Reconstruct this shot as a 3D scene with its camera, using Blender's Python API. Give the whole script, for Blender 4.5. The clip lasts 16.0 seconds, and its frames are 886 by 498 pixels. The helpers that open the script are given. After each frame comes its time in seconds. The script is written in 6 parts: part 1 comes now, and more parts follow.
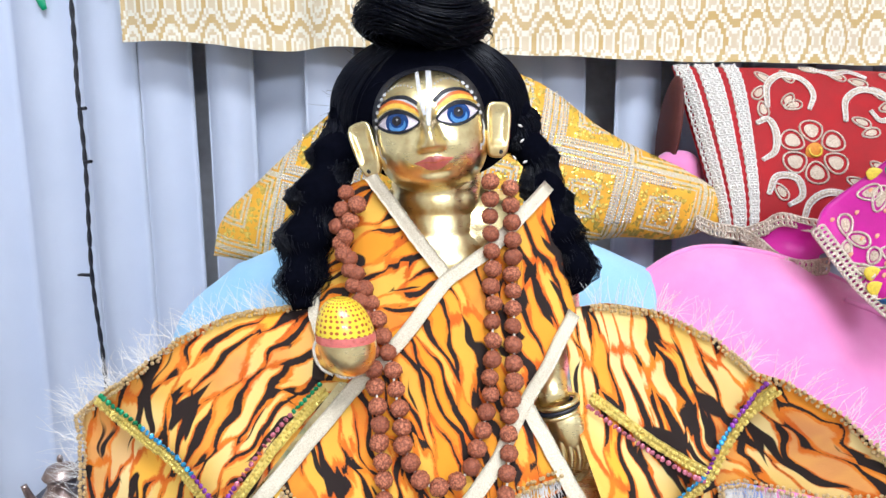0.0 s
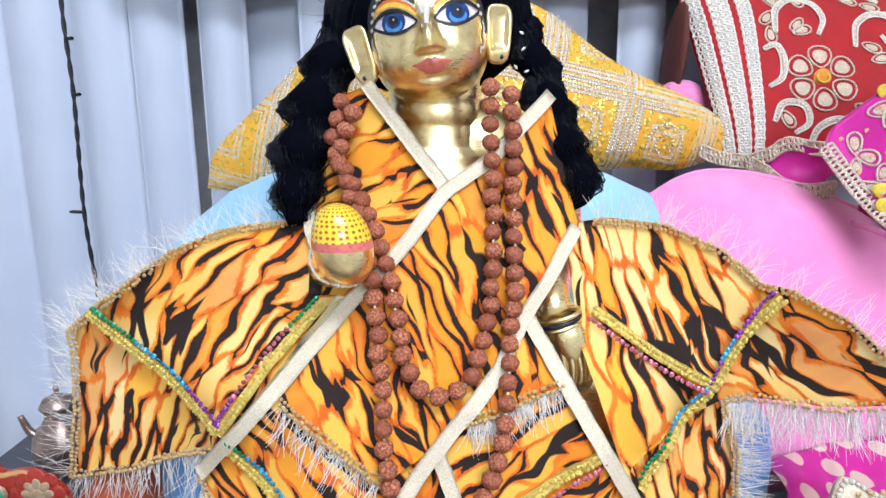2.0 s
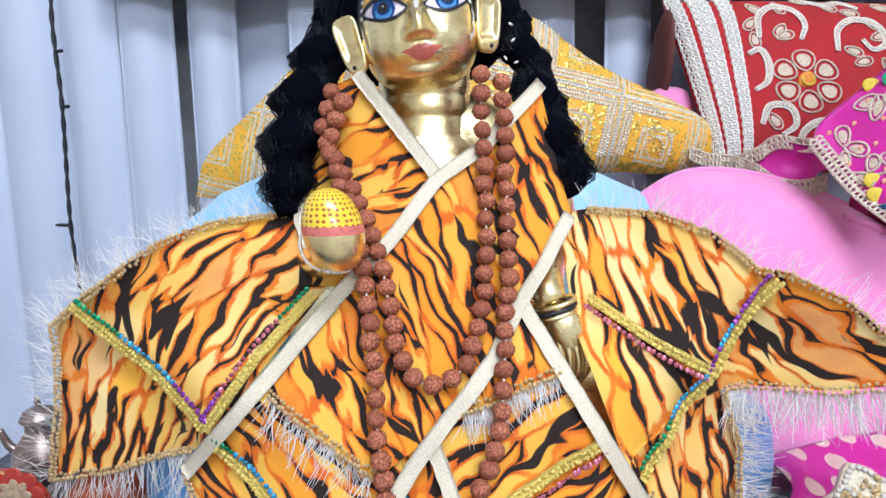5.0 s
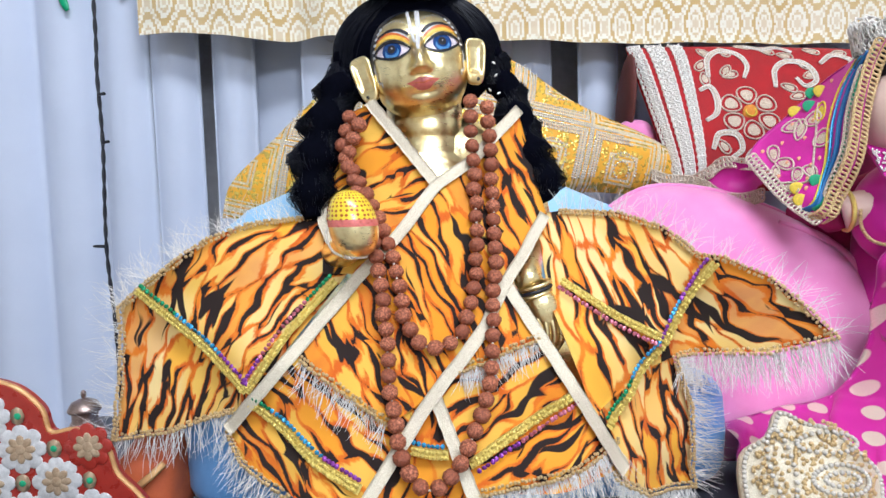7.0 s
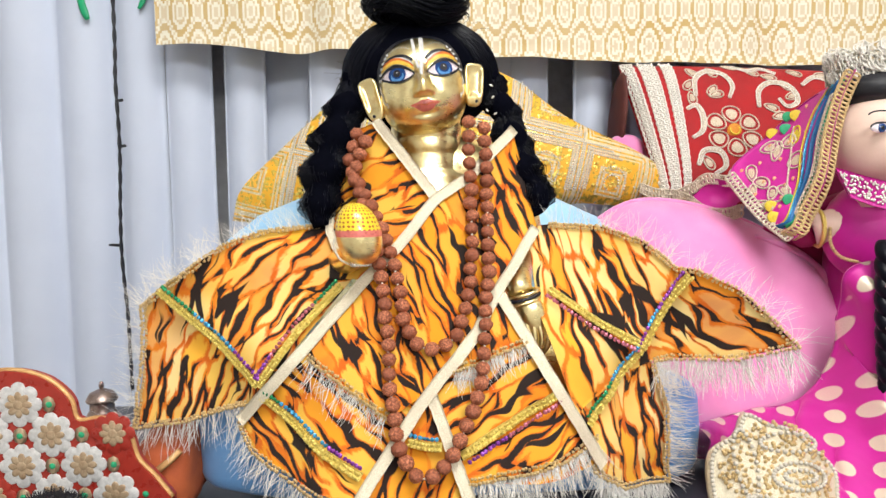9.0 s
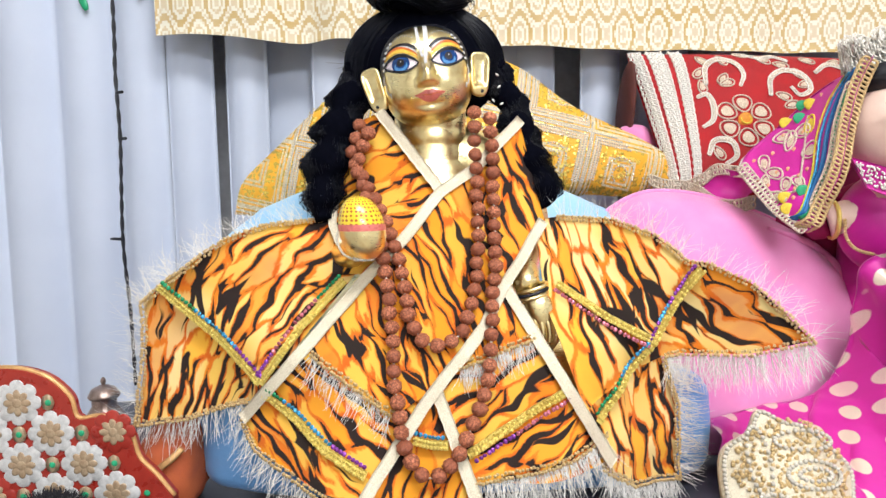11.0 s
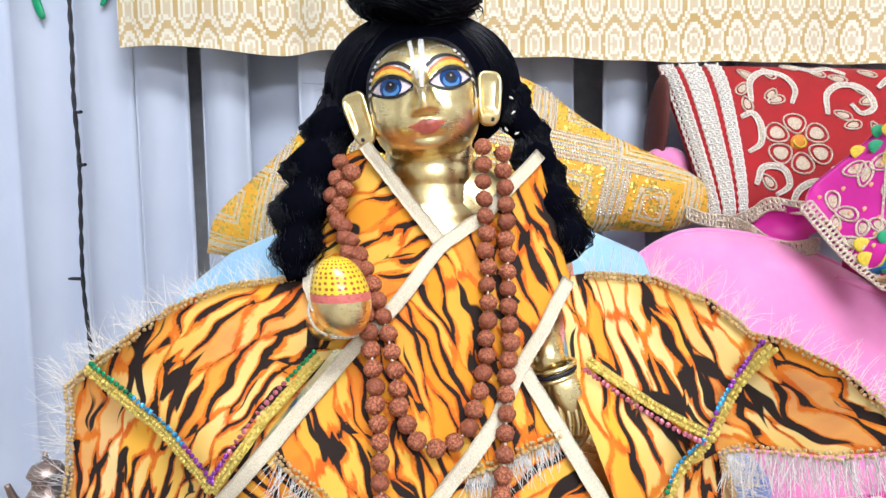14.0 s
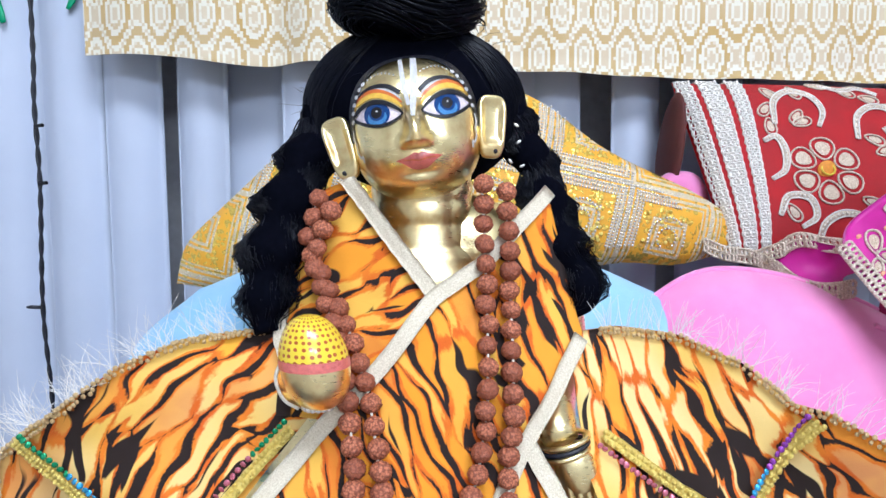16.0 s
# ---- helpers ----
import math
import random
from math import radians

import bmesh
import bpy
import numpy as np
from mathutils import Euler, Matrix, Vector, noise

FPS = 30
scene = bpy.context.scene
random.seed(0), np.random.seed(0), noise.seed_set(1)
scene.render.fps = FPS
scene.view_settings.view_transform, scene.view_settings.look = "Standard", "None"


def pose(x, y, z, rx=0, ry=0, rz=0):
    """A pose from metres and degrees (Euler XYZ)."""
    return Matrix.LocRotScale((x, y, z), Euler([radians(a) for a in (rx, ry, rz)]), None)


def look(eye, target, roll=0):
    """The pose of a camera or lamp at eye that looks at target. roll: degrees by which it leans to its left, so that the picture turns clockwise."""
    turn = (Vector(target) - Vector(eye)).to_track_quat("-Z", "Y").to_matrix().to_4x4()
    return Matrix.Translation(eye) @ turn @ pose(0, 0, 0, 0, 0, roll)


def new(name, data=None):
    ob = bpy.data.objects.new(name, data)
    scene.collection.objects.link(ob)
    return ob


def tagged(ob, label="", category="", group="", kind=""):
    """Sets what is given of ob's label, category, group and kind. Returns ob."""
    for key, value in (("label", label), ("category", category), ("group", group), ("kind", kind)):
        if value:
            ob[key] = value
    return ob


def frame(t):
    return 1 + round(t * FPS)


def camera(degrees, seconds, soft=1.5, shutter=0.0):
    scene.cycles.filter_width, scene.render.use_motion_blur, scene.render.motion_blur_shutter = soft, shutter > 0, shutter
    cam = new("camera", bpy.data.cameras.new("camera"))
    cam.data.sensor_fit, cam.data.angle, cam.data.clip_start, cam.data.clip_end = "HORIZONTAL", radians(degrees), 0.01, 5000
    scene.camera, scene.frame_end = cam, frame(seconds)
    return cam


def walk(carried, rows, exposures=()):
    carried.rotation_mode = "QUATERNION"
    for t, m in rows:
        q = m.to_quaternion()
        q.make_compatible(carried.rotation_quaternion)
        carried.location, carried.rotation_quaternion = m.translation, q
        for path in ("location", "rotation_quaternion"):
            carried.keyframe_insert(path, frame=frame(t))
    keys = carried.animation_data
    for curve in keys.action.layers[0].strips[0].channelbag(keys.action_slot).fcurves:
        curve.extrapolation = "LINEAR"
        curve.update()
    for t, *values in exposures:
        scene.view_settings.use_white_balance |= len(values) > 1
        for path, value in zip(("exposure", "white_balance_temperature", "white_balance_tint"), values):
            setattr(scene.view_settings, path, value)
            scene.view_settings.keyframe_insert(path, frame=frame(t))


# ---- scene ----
cam = camera(68.5, 16.0)
METRES, EYE, TILT, LEAN, TURN = 0.75, 1.15, 0.0, 0.0, 0.0
ROWS = [
    (0.0, 0.0, 0.0, 0.0, -0.07, -8.66, 0.47),
    (0.5, 0.005, -0.0032, -0.0198, -0.98, -9.19, 0.96),
    (1.0, 0.0024, -0.0002, -0.055, -0.5, -10.11, 0.96),
    (1.5, 0.0012, 0.0006, -0.0811, -0.67, -11.0, 0.95),
    (2.0, -0.0019, 0.0094, -0.0704, -0.28, -11.42, 0.66),
    (2.5, 0.0002, 0.0304, -0.0197, -0.54, -9.91, 0.18),
    (3.0, -0.0021, 0.0575, 0.0105, -0.64, -8.89, 0.6),
    (3.5, 0.0011, 0.0695, -0.0053, -0.18, -9.14, 1.27),
    (4.0, 0.0003, 0.0657, -0.0712, -0.54, -10.69, 1.17),
    (4.5, -0.0, 0.047, -0.1058, -0.73, -11.34, 0.7),
    (4.7, -0.0013, 0.0350, -0.1140, -0.85, -10.25, 0.95),
    (6.8, -0.0205, -0.1545, -0.183, -1.90, -4.13, 1.78),
    (7.0, -0.0182, -0.1598, -0.1817, -1.93, -3.89, 1.87),
    (7.5, -0.0132, -0.1781, -0.1786, -1.96, -3.22, 1.85),
    (8.0, -0.014, -0.19, -0.1726, -1.74, -2.62, 1.65),
    (8.5, -0.0144, -0.2179, -0.1527, -1.57, -2.76, 1.1),
    (9.0, -0.0188, -0.236, -0.1588, -1.96, -4.12, 0.76),
    (9.2, -0.0195, -0.2380, -0.1630, -1.55, -4.40, 0.85),
    (11.3, -0.0185, -0.2120, -0.1560, -1.52, -4.90, 1.03),
    (11.5, -0.0168, -0.2124, -0.157, -1.32, -4.88, 1.07),
    (12.0, -0.0164, -0.181, -0.1534, -1.58, -5.23, 1.03),
    (12.5, -0.0147, -0.1339, -0.1376, -1.33, -4.93, 0.64),
    (13.0, -0.0125, -0.0908, -0.1233, -1.14, -4.42, 0.84),
    (13.5, -0.0095, -0.0526, -0.1103, -0.79, -4.57, 0.84),
    (14.0, -0.0044, -0.0146, -0.0954, -0.87, -4.62, 1.08),
    (14.5, -0.0025, 0.0166, -0.0814, -1.59, -5.13, 0.45),
    (15.0, -0.0069, 0.0487, -0.0669, -1.19, -4.92, 0.56),
    (15.5, -0.0025, 0.0801, -0.0593, -1.01, -4.77, 0.5),
    (16.0, -0.0004, 0.0981, -0.052, -1.25, -4.44, 0.44),
]
walk(cam, [(t, pose(0, 0, EYE, TILT, LEAN, TURN) @ pose(METRES * x, METRES * y, METRES * z, 90 + pitch, roll, yaw)) for t, x, y, z, yaw, pitch, roll in ROWS],
     [(0.0, 0.02, 5650, 10), (1.2, 0.10, 5750, 9), (3.0, -0.20, 5300, 10), (3.5, -0.16, 5500, 10), (4.5, -0.10, 5400, 10), (7.0, -0.15, 5600, 10), (8.0, -0.12, 5800, 10), (9.0, -0.02, 6500, 8), (11.5, 0.04, 6100, 9), (12.7, 0.06, 6000, 9), (14.0, -0.02, 5900, 10), (16.0, -0.12, 5300, 10)])

# ---- world and lights ----
world = bpy.data.worlds.new("world")
scene.world = world
world.use_nodes = True
world.node_tree.nodes["Background"].inputs[0].default_value = (0.02, 0.025, 0.035, 1)
world.node_tree.nodes["Background"].inputs[1].default_value = 0.3
scene.view_settings.exposure = 0.0


def area_lamp(name, eye, target, sx, sy, watts, colour):
    d = bpy.data.lights.new(name, "AREA")
    d.shape, d.size, d.size_y, d.energy, d.color = "RECTANGLE", sx, sy, watts, colour
    o = new(name, d)
    o.matrix_world = look(eye, target)
    return o


area_lamp("ceiling_lamp_light", (0.30, -0.55, 2.52), (0.30, -0.30, 0.0), 1.2, 0.6, 32, (1.0, 0.97, 0.93))
# frontal fill added to brighten the front; no such lamp is seen
area_lamp("unseen_fill_light", (0.55, -1.86, 2.0), (0.2, 0.6, 1.0), 1.2, 0.25, 27, (0.97, 0.97, 0.98))


# ---- materials ----
class Nodes:
    """A small helper to wire up a material."""

    def __init__(self, name):
        self.mat = bpy.data.materials.new(name)
        self.mat.use_nodes = True
        self.nt = self.mat.node_tree
        self.bsdf = self.nt.nodes["Principled BSDF"]

    def node(self, kind, **props):
        n = self.nt.nodes.new(kind)
        for k, v in props.items():
            setattr(n, k, v)
        return n

    def put(self, socket, value):
        if isinstance(value, (int, float)):
            socket.default_value = value
        elif isinstance(value, tuple):
            socket.default_value = (*value, 1.0) if len(value) == 3 and socket.type == "RGBA" else value
        else:
            self.nt.links.new(value, socket)

    def math(self, op, a, b=0.0, c=0.0):
        n = self.node("ShaderNodeMath", operation=op)
        for i, v in enumerate((a, b, c)):
            self.put(n.inputs[i], v)
        return n.outputs[0]

    def mix(self, f, a, b):
        n = self.node("ShaderNodeMix", data_type="RGBA")
        self.put(n.inputs[0], f), self.put(n.inputs[6], a), self.put(n.inputs[7], b)
        return n.outputs[2]

    def step(self, x, lo, hi, a=0.0, b=1.0):
        n = self.node("ShaderNodeMapRange", interpolation_type="SMOOTHSTEP")
        for i, v in enumerate((x, lo, hi, a, b)):
            self.put(n.inputs[i], v)
        return n.outputs[0]

    def coords(self, kind="Object", scale=(1, 1, 1), rot=(0, 0, 0)):
        n = self.node("ShaderNodeTexCoord")
        m = self.node("ShaderNodeMapping")
        self.put(m.inputs["Vector"], n.outputs[kind])
        m.inputs["Scale"].default_value, m.inputs["Rotation"].default_value = scale, rot
        return m.outputs[0]

    def noise(self, co, scale, detail=3.0, rough=0.55):
        n = self.node("ShaderNodeTexNoise")
        self.put(n.inputs["Vector"], co)
        n.inputs["Scale"].default_value, n.inputs["Detail"].default_value, n.inputs["Roughness"].default_value = scale, detail, rough
        return n.outputs["Fac"]

    def voronoi(self, co, scale, feature="F1", rnd=1.0):
        n = self.node("ShaderNodeTexVoronoi", feature=feature)
        self.put(n.inputs["Vector"], co)
        n.inputs["Scale"].default_value, n.inputs["Randomness"].default_value = scale, rnd
        return n

    def bump(self, height, strength, dist=0.001):
        n = self.node("ShaderNodeBump")
        self.put(n.inputs["Height"], height)
        n.inputs["Strength"].default_value, n.inputs["Distance"].default_value = strength, dist
        self.put(self.bsdf.inputs["Normal"], n.outputs[0])

    def set(self, **kw):
        for k, v in kw.items():
            self.put(self.bsdf.inputs[k.replace("_", " ")], v)
        return self


def surface(name, colour, dark=None, rough=0.6, metal=0.0, scale=60.0, fine=900.0, bump=0.3, depth=0.0006, sheen=0.0, coat=0.0):
    """A plain surface with variation at two scales and a fine relief."""
    n = Nodes(name)
    co = n.coords()
    big, small = n.noise(co, scale, 3), n.noise(co, fine, 2)
    dark = dark or tuple(0.72 * c for c in colour)
    f = n.math("ADD", n.math("MULTIPLY", big, 0.65), n.math("MULTIPLY", small, 0.35))
    n.set(Base_Color=n.mix(n.step(f, 0.3, 0.7), dark, colour), Metallic=metal)
    n.set(Roughness=n.math("ADD", n.math("MULTIPLY", n.math("SUBTRACT", big, 0.5), 0.25), rough))
    if sheen:
        n.set(Sheen_Weight=sheen, Sheen_Roughness=0.4)
    if coat:
        n.set(Coat_Weight=coat, Coat_Roughness=0.08)
    n.bump(n.math("ADD", small, n.math("MULTIPLY", big, 0.6)), bump, depth)
    return n.mat


def tiger_print():
    """Velboa plush printed with tiger stripes: cream flames, orange rims and broken dark streaks. UV is in metres, v along the fur."""
    n = Nodes("tiger_plush")
    uv = n.coords("UV")
    warp = n.node("ShaderNodeTexNoise")
    n.put(warp.inputs["Vector"], uv)
    warp.inputs["Scale"].default_value, warp.inputs["Detail"].default_value = 26.0, 0.8
    sub = n.node("ShaderNodeVectorMath", operation="SUBTRACT")
    n.put(sub.inputs[0], warp.outputs["Color"])
    sub.inputs[1].default_value = (0.5, 0.5, 0.5)
    sc = n.node("ShaderNodeVectorMath", operation="MULTIPLY")
    n.put(sc.inputs[0], sub.outputs[0])
    sc.inputs[1].default_value = (0.024, 0.013, 0)
    add = n.node("ShaderNodeVectorMath", operation="ADD")
    n.put(add.inputs[0], uv), n.put(add.inputs[1], sc.outputs[0])
    m = n.node("ShaderNodeVectorMath", operation="MULTIPLY")
    n.put(m.inputs[0], add.outputs[0])
    m.inputs[1].default_value = (58.0, 15.5, 0.0)
    cell = n.voronoi(m.outputs[0], 1.0, "F1", 0.85)
    rim = n.voronoi(m.outputs[0], 1.0, "DISTANCE_TO_EDGE", 0.85)
    cell.voronoi_dimensions = rim.voronoi_dimensions = "2D"
    away = n.node("ShaderNodeVectorMath", operation="SUBTRACT")
    n.put(away.inputs[0], m.outputs[0]), n.put(away.inputs[1], cell.outputs["Position"])
    off = n.node("ShaderNodeSeparateXYZ")
    n.put(off.inputs[0], away.outputs[0])
    pick = n.node("ShaderNodeSeparateColor")
    n.put(pick.inputs[0], cell.outputs["Color"])
    edge = n.math("ADD", rim.outputs["Distance"], n.math("MULTIPLY", n.math("SUBTRACT", n.noise(n.coords("UV", (1, 0.45, 1)), 620.0, 3, 0.7), 0.5), 0.13))
    # streaks follow the flanks of the flames, swelling and running out to points
    flank = n.step(n.math("SUBTRACT", n.math("ABSOLUTE", off.outputs[0]), n.math("MULTIPLY", n.math("ABSOLUTE", off.outputs[1]), 0.55)), -0.16, 0.10)
    swell = n.step(n.noise(m.outputs[0], 0.80, 1), 0.35, 0.62)
    width = n.math("MULTIPLY", n.math("MULTIPLY", flank, swell), 0.220)
    black = n.step(n.math("SUBTRACT", edge, width), -0.045, -0.008, 1.0, 0.0)
    # a second, thinner set of streaks inside the flames
    m2 = n.node("ShaderNodeVectorMath", operation="MULTIPLY_ADD")
    n.put(m2.inputs[0], add.outputs[0])
    m2.inputs[1].default_value, m2.inputs[2].default_value = (46.0, 11.5, 0.0), (5.3, 2.1, 0.0)
    rim2 = n.voronoi(m2.outputs[0], 1.0, "DISTANCE_TO_EDGE", 0.9)
    rim2.voronoi_dimensions = "2D"
    thin = n.math("MULTIPLY", n.step(n.noise(m2.outputs[0], 0.9, 1), 0.50, 0.70), 0.16)
    black = n.math("MAXIMUM", black, n.step(n.math("SUBTRACT", rim2.outputs["Distance"], thin), -0.050, -0.012, 1.0, 0.0))
    tongue = n.math("MULTIPLY", n.math("SUBTRACT", n.noise(n.coords("UV", (1, 0.16, 1)), 170.0, 1), 0.5), 0.24)
    reach = n.math("ADD", n.math("SUBTRACT", edge, width), tongue)
    cream = n.math("MULTIPLY", n.step(reach, 0.03, 0.115), n.step(pick.outputs[0], 0.06, 0.22, 0.35, 1.0))
    light = n.mix(n.step(n.noise(uv, 9.0, 1), 0.35, 0.65), (0.91, 0.57, 0.10), (0.92, 0.70, 0.29))
    light = n.mix(n.step(pick.outputs[1], 0.6, 1.0), light, (0.92, 0.46, 0.03))
    # the wraps and front panels, past u = 2.25, are a deeper orange
    along = n.node("ShaderNodeSeparateXYZ")
    n.put(along.inputs[0], uv)
    deep = n.step(along.outputs[0], 2.25, 2.45)
    light = n.mix(deep, light, n.mix(n.step(pick.outputs[2], 0.2, 0.9), (0.86, 0.34, 0.012), (0.90, 0.52, 0.07)))
    body = n.mix(cream, n.mix(n.step(n.noise(add.outputs[0], 34.0, 2), 0.38, 0.64), (0.70, 0.13, 0.003), (0.82, 0.24, 0.007)), light)
    col = n.mix(black, body, (0.016, 0.007, 0.005))
    pile = n.noise(uv, 1700.0, 2)
    n.set(Base_Color=n.mix(n.math("MULTIPLY", pile, 0.28), col, n.mix(0.45, col, (0.0, 0.0, 0.0))), Roughness=0.9, Sheen_Weight=0.06, Sheen_Roughness=0.5)
    n.bump(n.math("ADD", pile, n.math("MULTIPLY", n.noise(uv, 300.0, 2), 1.0)), 0.35, 0.0008)
    return n.mat


def brocade():
    """Cream cloth woven with a stepped golden lattice."""
    n = Nodes("gold_brocade")
    sep = n.node("ShaderNodeSeparateXYZ")
    n.put(sep.inputs[0], n.coords("UV"))
    u = n.math("DIVIDE", n.math("SNAP", sep.outputs[0], 0.0036), 0.061)
    v = n.math("DIVIDE", n.math("SNAP", sep.outputs[1], 0.0042), 0.124)
    wave = n.math("ADD", n.math("COSINE", n.math("MULTIPLY", u, 2 * math.pi)), n.math("COSINE", n.math("MULTIPLY", v, 2 * math.pi)))
    c = n.math("ABSOLUTE", wave)
    band = n.math("MULTIPLY", n.step(c, 0.36, 0.38), n.step(c, 0.98, 1.0, 1, 0))
    thin = n.step(c, 0.10, 0.12, 1, 0)
    ring = n.math("MULTIPLY", n.step(c, 1.42, 1.45), n.step(c, 1.68, 1.70, 1, 0))
    dot = n.step(c, 1.88, 1.90)
    gold = n.math("MINIMUM", n.math("ADD", n.math("ADD", band, n.math("MULTIPLY", thin, 0.55)), n.math("ADD", n.math("MULTIPLY", ring, 0.7), n.math("MULTIPLY", dot, 0.5))), 1.0)
    weave = n.noise(n.coords("UV", (1, 0.25, 1)), 2400.0, 1)
    fade = n.noise(n.coords("UV"), 14.0, 2)
    base = n.mix(n.math("MULTIPLY", gold, n.step(fade, 0.2, 0.8, 0.75, 1.0)), (0.82, 0.79, 0.67), (0.53, 0.34, 0.085))
    n.set(Base_Color=n.mix(n.math("MULTIPLY", weave, 0.2), base, (0.70, 0.56, 0.32)), Roughness=0.55, Sheen_Weight=0.1)
    n.bump(n.math("ADD", n.math("MULTIPLY", gold, 0.8), weave), 0.35, 0.0006)
    return n.mat


def sequin_cloth():
    """Yellow satin worked with squares of silver beading and golden sequins."""
    n = Nodes("sequin_cloth")
    sep = n.node("ShaderNodeSeparateXYZ")
    n.put(sep.inputs[0], n.coords("UV"))
    fu = n.math("ABSOLUTE", n.math("SUBTRACT", n.math("FRACT", n.math("DIVIDE", sep.outputs[0], 0.115)), 0.5))
    fv = n.math("ABSOLUTE", n.math("SUBTRACT", n.math("FRACT", n.math("DIVIDE", sep.outputs[1], 0.115)), 0.5))
    d = n.math("MAXIMUM", fu, fv)
    rows = n.math("SINE", n.math("MULTIPLY", d, 2 * math.pi * 17))
    outer = n.step(d, 0.362, 0.370)
    core = n.math("MULTIPLY", n.step(d, 0.10, 0.11), n.step(d, 0.20, 0.21, 1, 0))
    silver = n.math("MULTIPLY", n.math("MAXIMUM", outer, core), n.step(rows, -0.35, 0.1))
    vor = n.voronoi(n.coords("UV"), 330.0)
    grain = n.step(vor.outputs["Distance"], 0.15, 0.5, 1, 0)
    seq = n.voronoi(n.coords("UV"), 200.0)
    spark = n.node("ShaderNodeSeparateColor")
    n.put(spark.inputs[0], seq.outputs["Color"])
    isseq = n.math("MULTIPLY", n.step(spark.outputs[0], 0.62, 0.64), n.math("SUBTRACT", 1.0, silver))
    yellow = n.mix(n.noise(n.coords("UV"), 30.0), (0.80, 0.35, 0.015), (0.88, 0.52, 0.04))
    col = n.mix(silver, yellow, n.mix(grain, (0.76, 0.64, 0.42), (0.95, 0.92, 0.86)))
    col = n.mix(isseq, col, (0.95, 0.68, 0.12))
    n.set(Base_Color=col, Metallic=n.math("MULTIPLY", n.math("ADD", n.math("MULTIPLY", isseq, 0.6), n.math("MULTIPLY", silver, 0.25)), 1.0))
    n.set(Roughness=n.math("SUBTRACT", 0.55, n.math("MULTIPLY", isseq, 0.3)))
    n.bump(n.math("ADD", n.math("MULTIPLY", n.math("MULTIPLY", silver, grain), 1.5), n.math("MULTIPLY", seq.outputs["Distance"], isseq)), 0.8, 0.0016)
    return n.mat


def dotted_silk():
    """Magenta silk woven with oval golden dots."""
    n = Nodes("magenta_silk_dots")
    uv = n.coords("UV", (1 / 0.028, 1 / 0.034, 1), (0, 0, 0.35))
    v = n.voronoi(uv, 1.0, "F1", 0.45)
    v.voronoi_dimensions = "2D"
    dot = n.step(v.outputs["Distance"], 0.26, 0.30, 1, 0)
    weave = n.noise(n.coords("UV"), 1500.0, 1)
    pink = n.mix(n.noise(n.coords("UV"), 25.0, 3), (0.48, 0.004, 0.22), (0.66, 0.010, 0.37))
    n.set(Base_Color=n.mix(dot, pink, n.mix(weave, (0.66, 0.50, 0.36), (0.94, 0.82, 0.70))), Roughness=n.math("SUBTRACT", 0.5, n.math("MULTIPLY", dot, 0.12)), Metallic=n.math("MULTIPLY", dot, 0.35), Sheen_Weight=0.2)
    n.bump(n.math("ADD", weave, dot), 0.3, 0.0004)
    return n.mat


def dotted_enamel():
    """Yellow enamel painted with small red dots."""
    n = Nodes("yellow_enamel_dots")
    co = n.coords("UV", (1, 1, 1))
    v = n.voronoi(co, 1.0, "F1", 0.25)
    v.voronoi_dimensions = "2D"
    dot = n.step(v.outputs["Distance"], 0.25, 0.31, 1, 0)
    n.set(Base_Color=n.mix(dot, n.mix(n.noise(n.coords(), 90.0), (0.80, 0.58, 0.02), (0.88, 0.70, 0.04)), (0.42, 0.09, 0.015)), Roughness=0.28, Coat_Weight=0.5, Coat_Roughness=0.1)
    return n.mat


def brass(name, colour, rough):
    n = Nodes(name)
    co = n.coords()
    tarn = n.noise(co, 28.0, 4, 0.65)
    brush = n.noise(n.coords("Object", (1, 1, 7)), 160.0, 3)
    n.set(Base_Color=n.mix(n.step(tarn, 0.42, 0.75), colour, (0.72, 0.48, 0.18)), Metallic=1.0)
    n.set(Roughness=n.math("ADD", rough, n.math("MULTIPLY", n.math("ADD", tarn, brush), 0.09)))
    n.bump(n.math("ADD", n.math("MULTIPLY", n.noise(co, 55.0, 2), 1.0), n.math("MULTIPLY", brush, 0.15)), 0.22, 0.002)
    return n.mat


def hair_material():
    n = Nodes("black_hair")
    co = n.coords()
    n.set(Base_Color=n.mix(n.noise(co, 300.0), (0.0010, 0.0012, 0.003), (0.004, 0.005, 0.012)), Roughness=0.34, Specular_IOR_Level=0.17)
    return n.mat


def hair_base_material():
    n = Nodes("dense_black_hair")
    n.set(Base_Color=n.mix(n.noise(n.coords(), 260.0), (0.0010, 0.0011, 0.0024), (0.0035, 0.004, 0.009)), Roughness=0.95, Specular_IOR_Level=0.02)
    return n.mat


def bead_material():
    n = Nodes("rudraksha_seed")
    info = n.node("ShaderNodeObjectInfo")
    co = n.coords()
    pits = n.voronoi(co, 520.0)
    f = n.math("ADD", n.math("MULTIPLY", n.noise(co, 160.0), 0.6), n.math("MULTIPLY", info.outputs["Random"], 0.5))
    base = n.mix(n.step(f, 0.2, 0.85), (0.34, 0.095, 0.042), (0.62, 0.215, 0.105))
    n.set(Base_Color=n.mix(n.step(pits.outputs["Distance"], 0.25, 0.7), base, (0.25, 0.072, 0.036)), Roughness=0.6)
    n.bump(n.math("ADD", pits.outputs["Distance"], n.noise(co, 700.0)), 0.7, 0.0012)
    return n.mat


